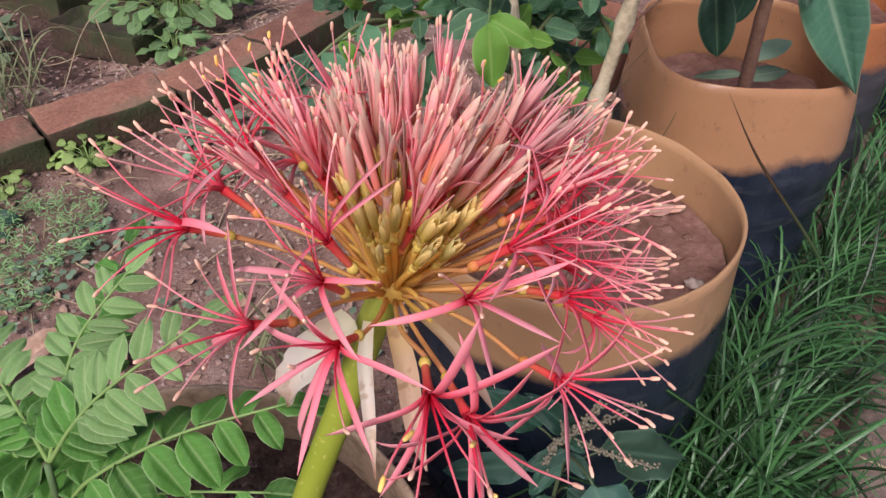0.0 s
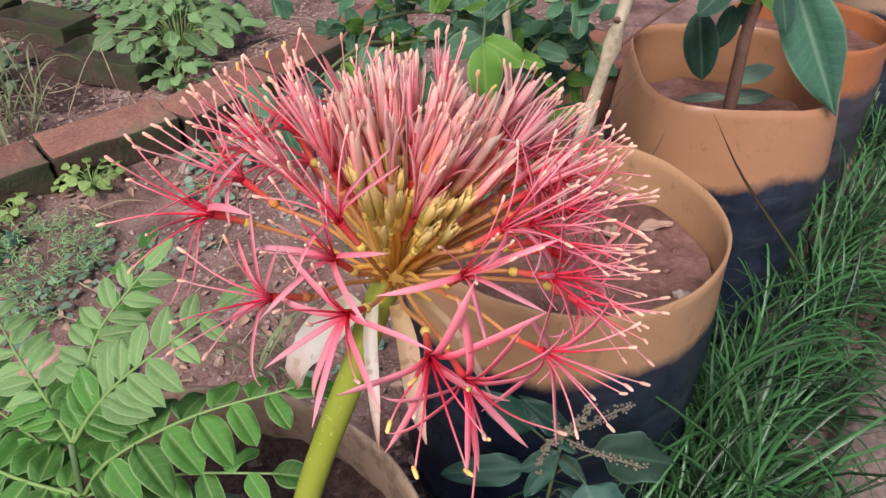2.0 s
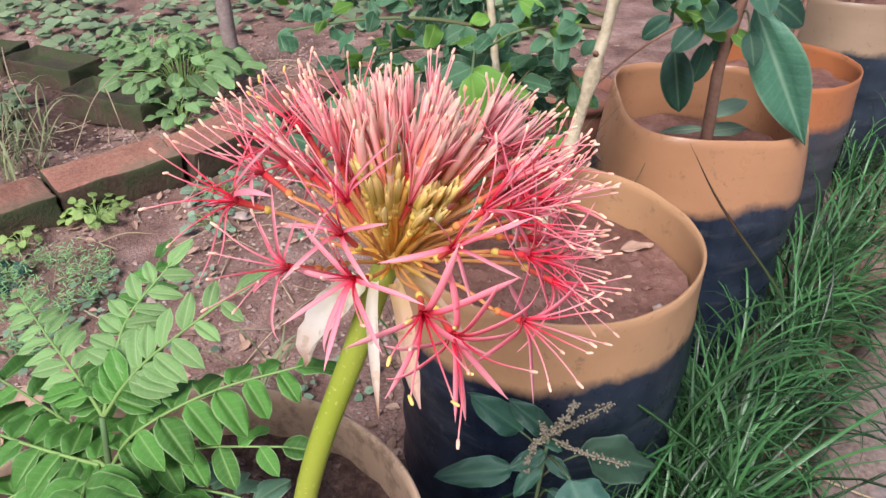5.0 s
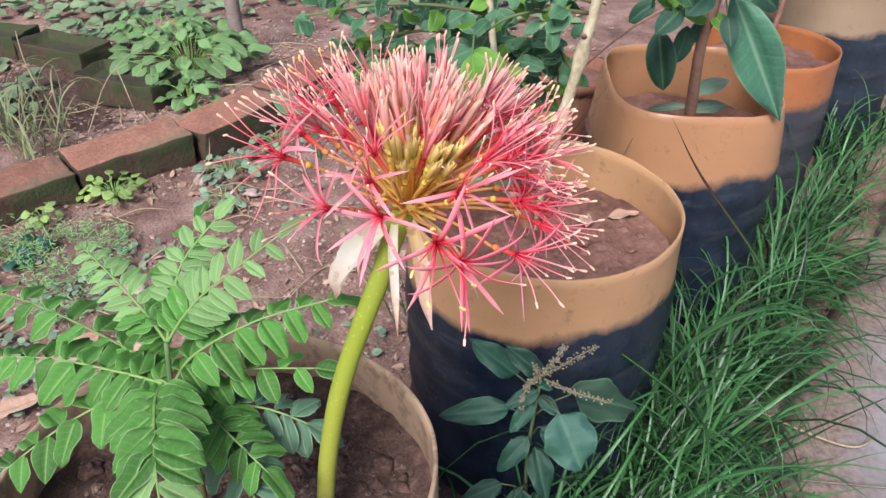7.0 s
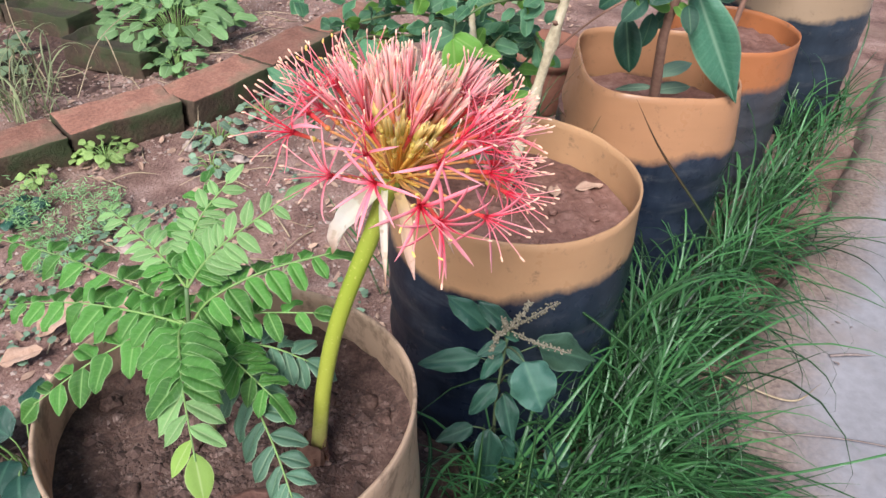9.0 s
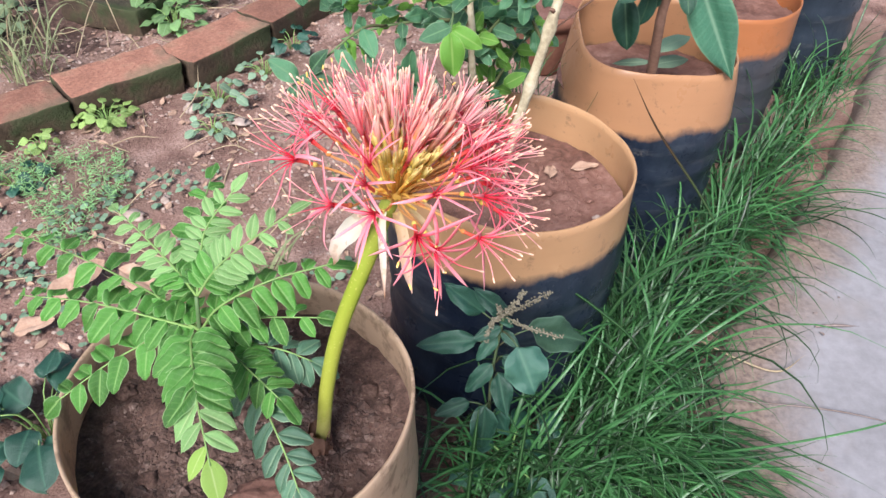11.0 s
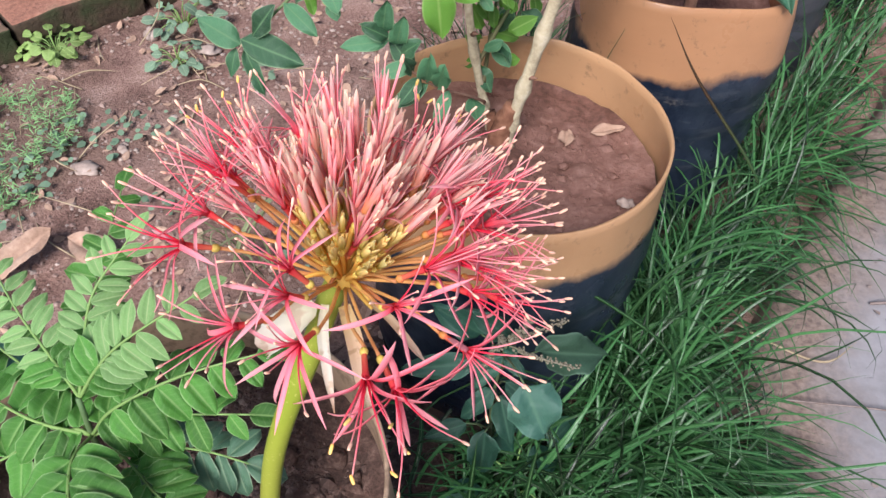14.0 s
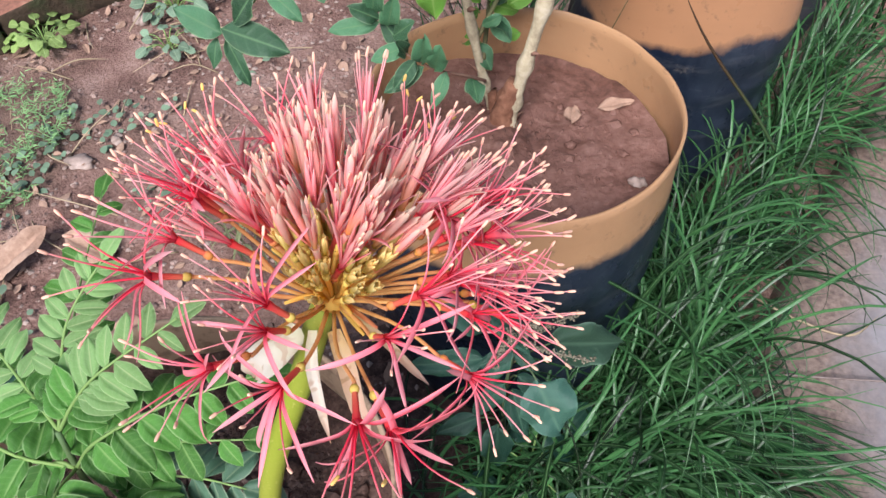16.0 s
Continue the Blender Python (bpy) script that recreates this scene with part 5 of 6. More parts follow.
def far_sapling(at, height, label):
    base = Vector(at)
    tree = thing("potted_sapling", base, label, "sapling")
    bm = bmesh.new()
    stalk(bm, [(0, 0, -0.02), (0.01, -0.01, height * 0.5), (-0.01, 0.0, height)], 0.006, 0.003, 12, 7)
    part("stem", bm, BROWN_BARK, tree)
    long = leaf_mesh("leaf", MANGO_LEAF, 1.0, 0.32, fold=0.28, droop=0.2, shape=0.85, tip=0.85)
    for k in range(12):
        a = k * 2.4
        p = Vector((0, 0, height * (0.8 + 0.2 * rnd.random())))
        d = Vector((math.cos(a), math.sin(a), rnd.uniform(-0.9, 0.1)))
        leaf_at(tree, long, Vector((0, 0, 0)), p, p + d.normalized() * rnd.uniform(0.09, 0.14), (0, -0.3, 1))


build_shrub()
build_potted_sapling()
far_sapling((0.69, 1.30, 0.258), 0.30, "thin sapling with long drooping leaves in a pot")
far_sapling((0.92, 1.62, 0.297), 0.28, "thin sapling with long drooping leaves in a pot")


# ---------------------------------------------------------------- weeds
def build_amaranth():
    base = Vector((0.262, 0.470, 0.0))
    weed = thing("amaranth_weed", base, "green amaranth weed with pale seed spikes among grass", "weed")
    local = lambda p: Vector(p) - base  # noqa: E731
    bm = bmesh.new()
    al = bm.verts.layers.float.new("along")
    stalk(bm, [local(p) for p in ((0.262, 0.470, -0.01), (0.256, 0.466, 0.10), (0.252, 0.460, 0.19), (0.256, 0.450, 0.300))], 0.0024, 0.0014, 16, 7, al)
    part("stem", bm, AMARANTH_STEM, weed)
    m = [leaf_mesh("leaf", WEED_LEAF, 1.0, 0.50, fold=0.16, droop=d, shape=0.72, wave=0.13, n=16, m=3, tip=0.7, lobe=0.035, seed=s) for d, s in ((0.1, 0), (0.22, 2))]
    pale = leaf_mesh("leaf", DULL_WEED, 1.0, 0.54, fold=0.18, droop=0.15, shape=0.72, wave=0.13, n=16, m=3, tip=0.75, lobe=0.06)
    broad = leaf_mesh("leaf", BROAD_LEAF, 1.0, 0.95, fold=0.08, droop=0.1, shape=0.75, wave=0.14, n=16, m=3, tip=0.6, seed=4, lobe=0.035)
    for a, b, w, mesh in (
        ((0.236, 0.468, 0.284), (0.198, 0.462, 0.326), 0.85, m[0]), ((0.260, 0.466, 0.284), (0.227, 0.462, 0.322), 0.8, m[0]),
        ((0.232, 0.460, 0.250), (0.168, 0.452, 0.246), 0.75, m[1]), ((0.286, 0.468, 0.262), (0.362, 0.490, 0.224), 0.8, pale),
        ((0.254, 0.448, 0.285), (0.226, 0.436, 0.276), 0.9, m[1]), ((0.270, 0.420, 0.288), (0.291, 0.394, 0.249), 0.92, broad),
        ((0.230, 0.455, 0.152), (0.190, 0.445, 0.136), 0.9, m[0]), ((0.247, 0.440, 0.165), (0.247, 0.420, 0.098), 0.9, m[1]),
        ((0.262, 0.470, 0.12), (0.282, 0.46, 0.08), 0.9, m[0]), ((0.247, 0.470, 0.20), (0.234, 0.465, 0.175), 0.8, m[0]), ((0.256, 0.455, 0.272), (0.276, 0.440, 0.262), 0.9, m[0]), ((0.252, 0.458, 0.262), (0.232, 0.440, 0.238), 0.85, m[1]), ((0.260, 0.452, 0.236), (0.292, 0.440, 0.212), 0.8, m[0]), ((0.250, 0.452, 0.222), (0.222, 0.435, 0.190), 0.85, m[1]), ((0.258, 0.455, 0.205), (0.272, 0.430, 0.158), 0.85, m[0]), ((0.254, 0.462, 0.284), (0.262, 0.440, 0.300), 0.8, m[1]),
    ):
        leaf_at(weed, mesh, base, a, b, (0.05, -0.62, 0.75), w)
        bm = bmesh.new()
        al = bm.verts.layers.float.new("along")
        root = Vector((0.255, 0.460, max(0.06, Vector(a).z - 0.02)))
        stalk(bm, [root - base, (root + Vector(a)) / 2 - base + Vector((0, 0, 0.004)), Vector(a) - base], 0.0011, 0.0008, 5, 5, al)
        part("leaf_stalk", bm, AMARANTH_STEM, weed)
    for pts in (((0.257, 0.449, 0.300), (0.275, 0.448, 0.318), (0.297, 0.447, 0.338)), ((0.256, 0.449, 0.302), (0.264, 0.448, 0.318), (0.272, 0.447, 0.335)), ((0.254, 0.447, 0.302), (0.244, 0.443, 0.294), (0.240, 0.440, 0.272)), ((0.258, 0.447, 0.300), (0.284, 0.443, 0.290), (0.314, 0.440, 0.282)), ((0.256, 0.449, 0.298), (0.252, 0.446, 0.308), (0.25, 0.444, 0.316))):
        bm = bmesh.new()
        al = bm.verts.layers.float.new("along")
        p = stalk(bm, [local(q) for q in pts], 0.0009, 0.0006, 18, 5, al)
        for i in range(2, 19):
            for k in range(5):
                c = p[i] + 0.0027 * Vector((rnd.uniform(-1, 1), rnd.uniform(-1, 1), rnd.uniform(-1, 1)))
                d = Vector((rnd.uniform(-1, 1), rnd.uniform(-1, 1), rnd.uniform(-1, 1))).normalized() * 0.0013
                tube(bm, [c - d, c, c + d], [0.0004, 0.0012, 0.0004], 4, 0, al)
        part("seed_spike", bm, SPIKE, weed, "pale seed spike")


def round_weed(at, count, spread, height, size, material, label, name="leafy_weed", width=0.85, tilt=0.5):
    base = Vector(at)
    weed = thing(name, base, label, "weed")
    meshes = [leaf_mesh("leaf", material, 1.0, width, fold=0.12, droop=d, shape=0.8, wave=0.08, tip=0.65, seed=s) for d, s in ((0.12, 0), (0.28, 2))]
    for k in range(count):
        a = k * 2.39996 + rnd.uniform(-0.4, 0.4)
        r = spread * math.sqrt((k + 0.6) / count)
        p = Vector((r * math.cos(a), r * math.sin(a), height * rnd.uniform(0.45, 1.0) * (1.1 - 0.5 * r / spread)))
        bm = bmesh.new()
        al = bm.verts.layers.float.new("along")
        stalk(bm, [(p.x * 0.15, p.y * 0.15, -0.01), (p.x * 0.5, p.y * 0.5, p.z * 0.8), p], 0.0012, 0.0008, 5, 5, al)
        part("stem", bm, GREEN_STEM, weed)
        d = Vector((math.cos(a), math.sin(a), rnd.uniform(-0.4, 0.25)))
        s = size * rnd.uniform(0.7, 1.15)
        piece("leaf", rnd.choice(meshes), place(p, d, Vector((rnd.uniform(-tilt, tilt), -0.4 + rnd.uniform(-tilt, tilt), 1)), s), weed)
    return weed


def feathery_weed(at, radius, count, label):
    base = Vector(at)
    bm = bmesh.new()
    for k in range(count):
        a, r = rnd.uniform(0, math.tau), radius * math.sqrt(rnd.random())
        root = Vector((r * math.cos(a), r * math.sin(a), 0.0))
        h = rnd.uniform(0.03, 0.065) * (1.15 - 0.5 * r / radius)
        lean = Vector((math.cos(a) * 0.5 + rnd.uniform(-0.4, 0.4), math.sin(a) * 0.5 + rnd.uniform(-0.4, 0.4), 1)).normalized()
        for i in range(7):
            t = 0.3 + 0.7 * i / 6
            p = root + lean * h * t
            b = rnd.uniform(0, math.tau)
            leaf_into(bm, rnd.uniform(0.009, 0.017), 0.0019, 0.1, 0.15, n=3, m=1, at=place(p, (math.cos(b), math.sin(b), rnd.uniform(0.1, 0.9)), (0, -0.5, 1)))
    ob = finish("feathery_weed", bm, FINE_WEED)
    ob.location = base
    return tagged(ob, label, "weed", kind="stuff")


def cover(name, spots, label, material, size=(0.010, 0.022), low=0.012):
    bm = bmesh.new()
    for x, y, r, n in spots:
        for k in range(n):
            a, d = rnd.uniform(0, math.tau), r * math.sqrt(rnd.random())
            p = Vector((x + d * math.cos(a), y + d * math.sin(a), soil_height(x, y) + rnd.uniform(0.003, low)))
            b = rnd.uniform(0, math.tau)
            s = rnd.uniform(*size)
            leaf_into(bm, s, s * 0.75, 0.12, 0.2, n=4, m=1, shape=0.8, tip=0.65, at=place(p, (math.cos(b), math.sin(b), rnd.uniform(-0.2, 0.5)), (rnd.uniform(-0.3, 0.3), -0.35, 1)))
    return tagged(finish(name, bm, material), label, "weed", kind="stuff")


build_amaranth()
round_weed((0.285, 0.455, 0), 9, 0.050, 0.085, 0.042, WEED_LEAF, "dark green leafy weed among grass before a pot", width=0.7)
round_weed((0.492, 0.706, 0), 4, 0.035, 0.11, 0.055, WEED_LEAF, "broad green leaves of a weed among grass", width=0.9)
round_weed((-0.492, 1.200, 0), 26, 0.045, 0.055, 0.021, YELLOW_WEED, "yellow-green round-leaved weed growing beside a brick", width=0.9)
round_weed((-0.548, 1.208, 0), 8, 0.022, 0.050, 0.020, YELLOW_WEED, "small yellow-green round-leaved weed beside a brick", width=0.9)
round_weed((-0.582, 1.105, 0), 12, 0.030, 0.045, 0.020, YELLOW_WEED, "small yellow-green weed in front of a brick", width=0.9)
round_weed((-0.305, 1.318, 0), 22, 0.060, 0.045, 0.028, GREY_WEED, "dusty grey-green weed at the foot of bricks", width=0.7)
round_weed((-0.285, 1.205, 0), 14, 0.040, 0.030, 0.024, GREY_WEED, "dusty grey-green weed low on bare soil", width=0.75)
round_weed((-0.235, 1.450, 0), 14, 0.045, 0.040, 0.024, GREY_WEED, "dusty grey-green weed at the foot of bricks", width=0.75)
round_weed((-0.195, 1.575, 0), 10, 0.050, 0.050, 0.036, WEED_LEAF, "green weed in the gap beside the bricks", width=0.75)
round_weed((-0.300, 0.480, 0), 20, 0.080, 0.090, 0.062, WEED_LEAF, "dusky green broad-leaved weed beside a pot", width=0.85)
round_weed((-0.585, 1.000, 0), 14, 0.045, 0.030, 0.028, WEED_LEAF, "dark green low weed on the soil", width=0.9)
round_weed((-0.560, 1.850, 0), 66, 0.160, 0.130, 0.055, BRIGHT_WEED, "bright green leafy weed overhanging the bricks", width=0.7)
round_weed((-0.485, 1.620, 0), 20, 0.060, 0.080, 0.042, BRIGHT_WEED, "bright green leafy weed overhanging the bricks", width=0.65)
round_weed((-0.700, 2.020, 0), 44, 0.120, 0.120, 0.048, BRIGHT_WEED, "bright green leafy weed behind the bricks", width=0.7)
feathery_weed((-0.475, 0.99, 0), 0.090, 130, "fine feathery green weed growing on bare soil")
feathery_weed((-0.43, 0.865, 0), 0.035, 30, "fine feathery green weed growing on bare soil")
feathery_weed((-0.60, 1.02, 0), 0.03, 25, "fine feathery green weed growing on bare soil")
cover("creeping_weed", ((-0.37, 0.985, 0.07, 45), (-0.43, 0.90, 0.06, 40), (-0.47, 0.80, 0.08, 45), (-0.50, 0.70, 0.10, 50), (-0.27, 1.03, 0.05, 18), (-0.66, 0.95, 0.10, 50), (-0.40, 0.62, 0.09, 40), (-0.2, 0.86, 0.05, 12), (0.02, 0.80, 0.06, 25), (0.0, 0.62, 0.06, 20), (-0.15, 1.15, 0.05, 8)), "low creeping green weed over the soil", COVER_WEED, (0.007, 0.018), 0.02)
cover("far_weeds", ((-0.95, 2.20, 0.16, 60), (-1.2, 2.40, 0.22, 90), (-0.66, 2.40, 0.2, 80), (-0.25, 2.6, 0.25, 80), (-0.05, 2.85, 0.3, 120), (-0.5, 2.95, 0.4, 200), (-1.3, 2.9, 0.4, 200), (0.25, 2.4, 0.25, 90), (-0.92, 1.62, 0.08, 18), (-1.15, 1.75, 0.12, 40), (-0.8, 3.3, 0.6, 300), (0.3, 3.1, 0.5, 250), (-1.6, 2.4, 0.4, 150)), "patchy green weeds over the back of the bed", FAR_LEAF, (0.03, 0.06), 0.06)


# ---------------------------------------------------------------- grass
def blade_into(bm, root, az, lift, fall, length, width, floor=0.012, fold=1.4, sway=1.9):
    al = bm.verts.layers.float.get("along") or bm.verts.layers.float.new("along")
    ac = bm.verts.layers.float.get("across") or bm.verts.layers.float.new("across")
    n = 11
    p = Vector(root)
    twist = rnd.uniform(-0.3, 0.3)
    rows = []
    turn = rnd.uniform(-sway, sway)
    for i in range(n + 1):
        t = i / n
        e = radians(lift - (lift - fall) * t ** fold)
        a = az + turn * t
        d = Vector((math.cos(a) * math.cos(e), math.sin(a) * math.cos(e), math.sin(e)))
        low = 0.056 if p.x > path_edge(p.y) - 0.01 else floor
        if p.z < low:
            p.z = low + 0.004 * rnd.random()
        side = Vector((-math.sin(a + twist), math.cos(a + twist), 0.15))
        w = width / 2 * (0.75 + 0.45 * math.sin(math.pi * min(1, t + 0.2))) * (1 if t < 0.7 else max(0.06, (1 - t) / 0.3))
        up = side.cross(d).normalized()
        row = [bm.verts.new(p - side * w + up * w * 0.35), bm.verts.new(p), bm.verts.new(p + side * w + up * w * 0.35)]
        for v, s in zip(row, (1, 0, 1)):
            v[al], v[ac] = t, s
        rows.append(row)
        p = p + d * length / n
    for a, b in zip(rows, rows[1:]):
        for k in range(2):
            bm.faces.new((a[k], a[k + 1], b[k + 1], b[k]))


def grass(spots, label, material=None, stiff=False):
    bm = bmesh.new()
    bm.verts.layers.float.new("along"), bm.verts.layers.float.new("across")
    for x, y, r, n, az, spread, long, lift in spots:
        for k in range(round(n * 0.78)):
            a, d = rnd.uniform(0, math.tau), r * math.sqrt(rnd.random())
            px, py = x + d * math.cos(a), y + d * math.sin(a)
            if any((px - cx) ** 2 + (py - cy) ** 2 < cr * cr for cx, cy, cr in ((0.0383, 0.2935, 0.139), (0.267, 0.663, 0.147), (0.48, 0.962, 0.155), (0.688, 1.29, 0.13), (0.915, 1.61, 0.16))):
                continue
            l = rnd.uniform(*lift)
            big = 1.3 if rnd.random() < 0.12 else 0.95
            tall = l > 45
            blade_into(bm, (px, py, soil_height(px, py) - 0.004), radians(az + rnd.gauss(0, spread)), l, rnd.uniform(-10, 70) if stiff else rnd.uniform(-150, -35) if tall else rnd.uniform(-28, 6), rnd.uniform(*long) * 1.24 * big, rnd.choice((0.0019, 0.0022, 0.0025, 0.0027, 0.0029, 0.0031, 0.0034, 0.0042)) * rnd.uniform(0.92, 1.1), fold=rnd.uniform(1.5, 2.8) if tall else 1.4, sway=0.35 if spread < 30 else 1.9)
    return tagged(finish("grass", bm, material or GRASS), label, "grass", kind="stuff")


grass((
    (0.42, 0.57, 0.055, 190, 60, 180, (0.12, 0.26), (60, 88)),
    (0.455, 0.66, 0.05, 180, 60, 180, (0.12, 0.25), (60, 88)),
    (0.47, 0.54, 0.035, 46, -42, 11, (0.10, 0.18), (6, 26)),
    (0.40, 0.50, 0.06, 125, -40, 60, (0.14, 0.28), (25, 75)),
    (0.33, 0.44, 0.08, 45, -80, 100, (0.10, 0.24), (20, 70)),
    (0.43, 0.49, 0.05, 50, -42, 22, (0.10, 0.17), (5, 40)),
    (0.44, 0.54, 0.04, 60, -46, 12, (0.13, 0.20), (8, 32)),
    (0.47, 0.60, 0.04, 40, -60, 60, (0.10, 0.16), (50, 85)),
    (0.53, 0.76, 0.055, 150, 30, 150, (0.12, 0.24), (50, 88)),
    (0.60, 0.88, 0.055, 140, 30, 150, (0.12, 0.24), (50, 88)),
    (0.65, 0.95, 0.04, 120, -12, 60, (0.14, 0.28), (15, 70)),
    (0.73, 1.06, 0.06, 120, 0, 95, (0.12, 0.24), (45, 88)),
    (0.81, 1.20, 0.06, 90, 0, 95, (0.12, 0.24), (45, 88)),
    (0.93, 1.37, 0.06, 80, 0, 95, (0.12, 0.24), (50, 88)),
    (1.04, 1.52, 0.06, 80, 0, 95, (0.12, 0.24), (50, 88)),
    (0.20, 0.46, 0.05, 16, -60, 90, (0.08, 0.2), (20, 70)),
    (0.46, 0.40, 0.05, 25, -40, 70, (0.10, 0.2), (10, 55)),
    (0.36, 0.40, 0.07, 25, -30, 60, (0.12, 0.22), (5, 40)),
    (0.38, 0.44, 0.05, 60, -36, 22, (0.12, 0.2), (5, 35)),
    (0.42, 0.52, 0.09, 420, 0, 180, (0.03, 0.08), (10, 70)),
    (0.48, 0.64, 0.08, 380, 0, 180, (0.03, 0.08), (10, 70)),
    (0.57, 0.80, 0.08, 380, 0, 180, (0.03, 0.08), (10, 70)),
    (0.67, 0.98, 0.08, 300, 0, 180, (0.03, 0.08), (10, 70)),
    (0.36, 0.43, 0.08, 200, 0, 180, (0.03, 0.08), (10, 70)),
    (0.29, 0.43, 0.07, 240, 0, 180, (0.03, 0.10), (10, 75)),
    (0.31, 0.45, 0.06, 60, -60, 140, (0.10, 0.19), (40, 85)),
), "dense long dark green grass beside the pots")
grass(((0.25, 0.92, 0.08, 170, 90, 120, (0.14, 0.26), (70, 88)), (0.30, 1.02, 0.06, 150, 90, 120, (0.14, 0.26), (70, 88)), (0.36, 0.92, 0.03, 60, 90, 120, (0.14, 0.24), (70, 88)), (0.14, 0.85, 0.06, 50, 90, 120, (0.10, 0.22), (60, 88))), "upright thicket of green grass behind the pots", None, True)
grass(((-0.80, 1.45, 0.09, 60, 90, 120, (0.10, 0.2), (55, 88)), (-0.72, 1.36, 0.05, 40, 90, 120, (0.08, 0.16), (55, 88)), (-0.06, 0.76, 0.05, 25, 90, 150, (0.06, 0.14), (50, 85))), "thin tufts of pale drying grass in the bed", DRY_GRASS)


def long_blade(points, width, material, label, name="grass_blade"):
    """One long blade or stalk that can be told apart."""
    bm = bmesh.new()
    bm.verts.layers.float.new("along"), bm.verts.layers.float.new("across")
    al, ac = bm.verts.layers.float.get("along"), bm.verts.layers.float.get("across")
    base = Vector(points[0])
    pts = glide([Vector(p) - base for p in points], 20)
    rows = []
    for i, p in enumerate(pts):
        t = i / 20
        d = (pts[min(i + 1, 20)] - pts[max(i - 1, 0)]).normalized()
        side = d.cross(Vector((0, -0.7, 0.7))).normalized()
        up = side.cross(d)
        w = width / 2 * (1 if t < 0.7 else max(0.08, (1 - t) / 0.3))
        row = [bm.verts.new(p - side * w), bm.verts.new(p - up * w * 0.4), bm.verts.new(p + side * w), bm.verts.new(p + up * w * 0.25)]
        for v, s in zip(row, (1, 0, 1, 0)):
            v[al], v[ac] = t, s
        rows.append(row)
    for a, b in zip(rows, rows[1:]):
        for k in range(4):
            bm.faces.new((a[k], a[(k + 1) % 4], b[(k + 1) % 4], b[k]))
    bm.faces.new(rows[0][::-1])
    bm.faces.new(rows[-1])
    ob = finish(name, bm, material)
    ob.location = base
    return tagged(ob, label, "grass" if "blade" in name else "stalk")


long_blade(((0.665, 0.81, 0.03), (0.61, 0.81, 0.115), (0.555, 0.808, 0.195), (0.47, 0.806, 0.301), (0.421, 0.803, 0.378)), 0.0040, BROWN_BLADE, "single long browned grass blade leaning before a pot")
long_blade(((0.47, 0.545, 0.10), (0.42, 0.545, 0.175), (0.371, 0.543, 0.223), (0.338, 0.542, 0.251), (0.305, 0.539, 0.285)), 0.0034, GRASS, "single long grass blade leaning before a pot")
long_blade(((0.235, 0.395, 0.01), (0.236, 0.40, 0.12), (0.238, 0.41, 0.21)), 0.005, GRASS, "upright pale green grass blade")
long_blade(((0.285, 0.37, 0.01), (0.286, 0.385, 0.10), (0.288, 0.40, 0.17), (0.29, 0.405, 0.23)), 0.004, GRASS, "upright pale green grass blade")
for pts in (((-1.02, 1.88, 0.01), (-0.93, 1.74, 0.14), (-0.84, 1.60, 0.10), (-0.72, 1.47, 0.02)), ((-0.83, 1.62, 0.01), (-0.77, 1.52, 0.07), (-0.69, 1.43, 0.02)), ((-0.70, 1.72, 0.02), (-0.64, 1.62, 0.09), (-0.57, 1.52, 0.02)), ((-0.66, 1.46, 0.01), (-0.65, 1.60, 0.09), (-0.60, 1.75, 0.13)), ((-0.80, 1.44, 0.01), (-0.805, 1.47, 0.06), (-0.80, 1.49, 0.09), (-0.76, 1.47, 0.085)), ((-0.80, 1.42, 0.02), (-0.78, 1.425, 0.04), (-0.74, 1.42, 0.02)), ((-0.36, 1.235, 0.008), (-0.34, 1.30, 0.03), (-0.35, 1.36, 0.06)), ((-0.46, 1.13, 0.006), (-0.42, 1.15, 0.014), (-0.37, 1.16, 0.008)), ((-0.33, 1.22, 0.008), (-0.27, 1.245, 0.02), (-0.22, 1.24, 0.01))):
    long_blade(pts, 0.0026, STRAW, "dry straw-coloured stalk lying over the bricks and soil", "dry_stalk")


# ---------------------------------------------------------------- sapling, stones, litter
def build_far_trunk():
    tree = thing("thin_tree", (-0.455, 1.93, 0), "thin grey-brown tree trunk rising out of sight", "tree")
    bm = bmesh.new()
    stalk(bm, [(0.01, 0, -0.03), (0.0, 0, 0.3), (-0.02, 0.01, 0.8), (-0.01, 0.02, 1.5)], 0.020, 0.015, 26, 12, knots=0.04)
    part("trunk", bm, GREY_BARK, tree)
    for k in range(3):
        bm = bmesh.new()
        a = k * 2.1
        stalk(bm, [(-0.01, 0.02, 1.3 + 0.06 * k), (0.2 * math.cos(a), 0.2 * math.sin(a), 1.5), (0.5 * math.cos(a), 0.5 * math.sin(a), 1.65)], 0.010, 0.004, 8, 7)
        limb = part("limb", bm, GREY_BARK, tree)
        bm = bmesh.new()
        for i in range(120):
            p = Vector((rnd.uniform(0.15, 0.6) * math.cos(a) + rnd.uniform(-0.15, 0.15), rnd.uniform(0.15, 0.6) * math.sin(a) + rnd.uniform(-0.15, 0.15), rnd.uniform(1.5, 1.75)))
            b = rnd.uniform(0, math.tau)
            leaf_into(bm, 0.06, 0.025, 0.2, 0.2, n=4, m=1, at=place(p, (math.cos(b), math.sin(b), -0.3), (0, 0, 1)))
        part("crown", bm, FAR_LEAF, tree)


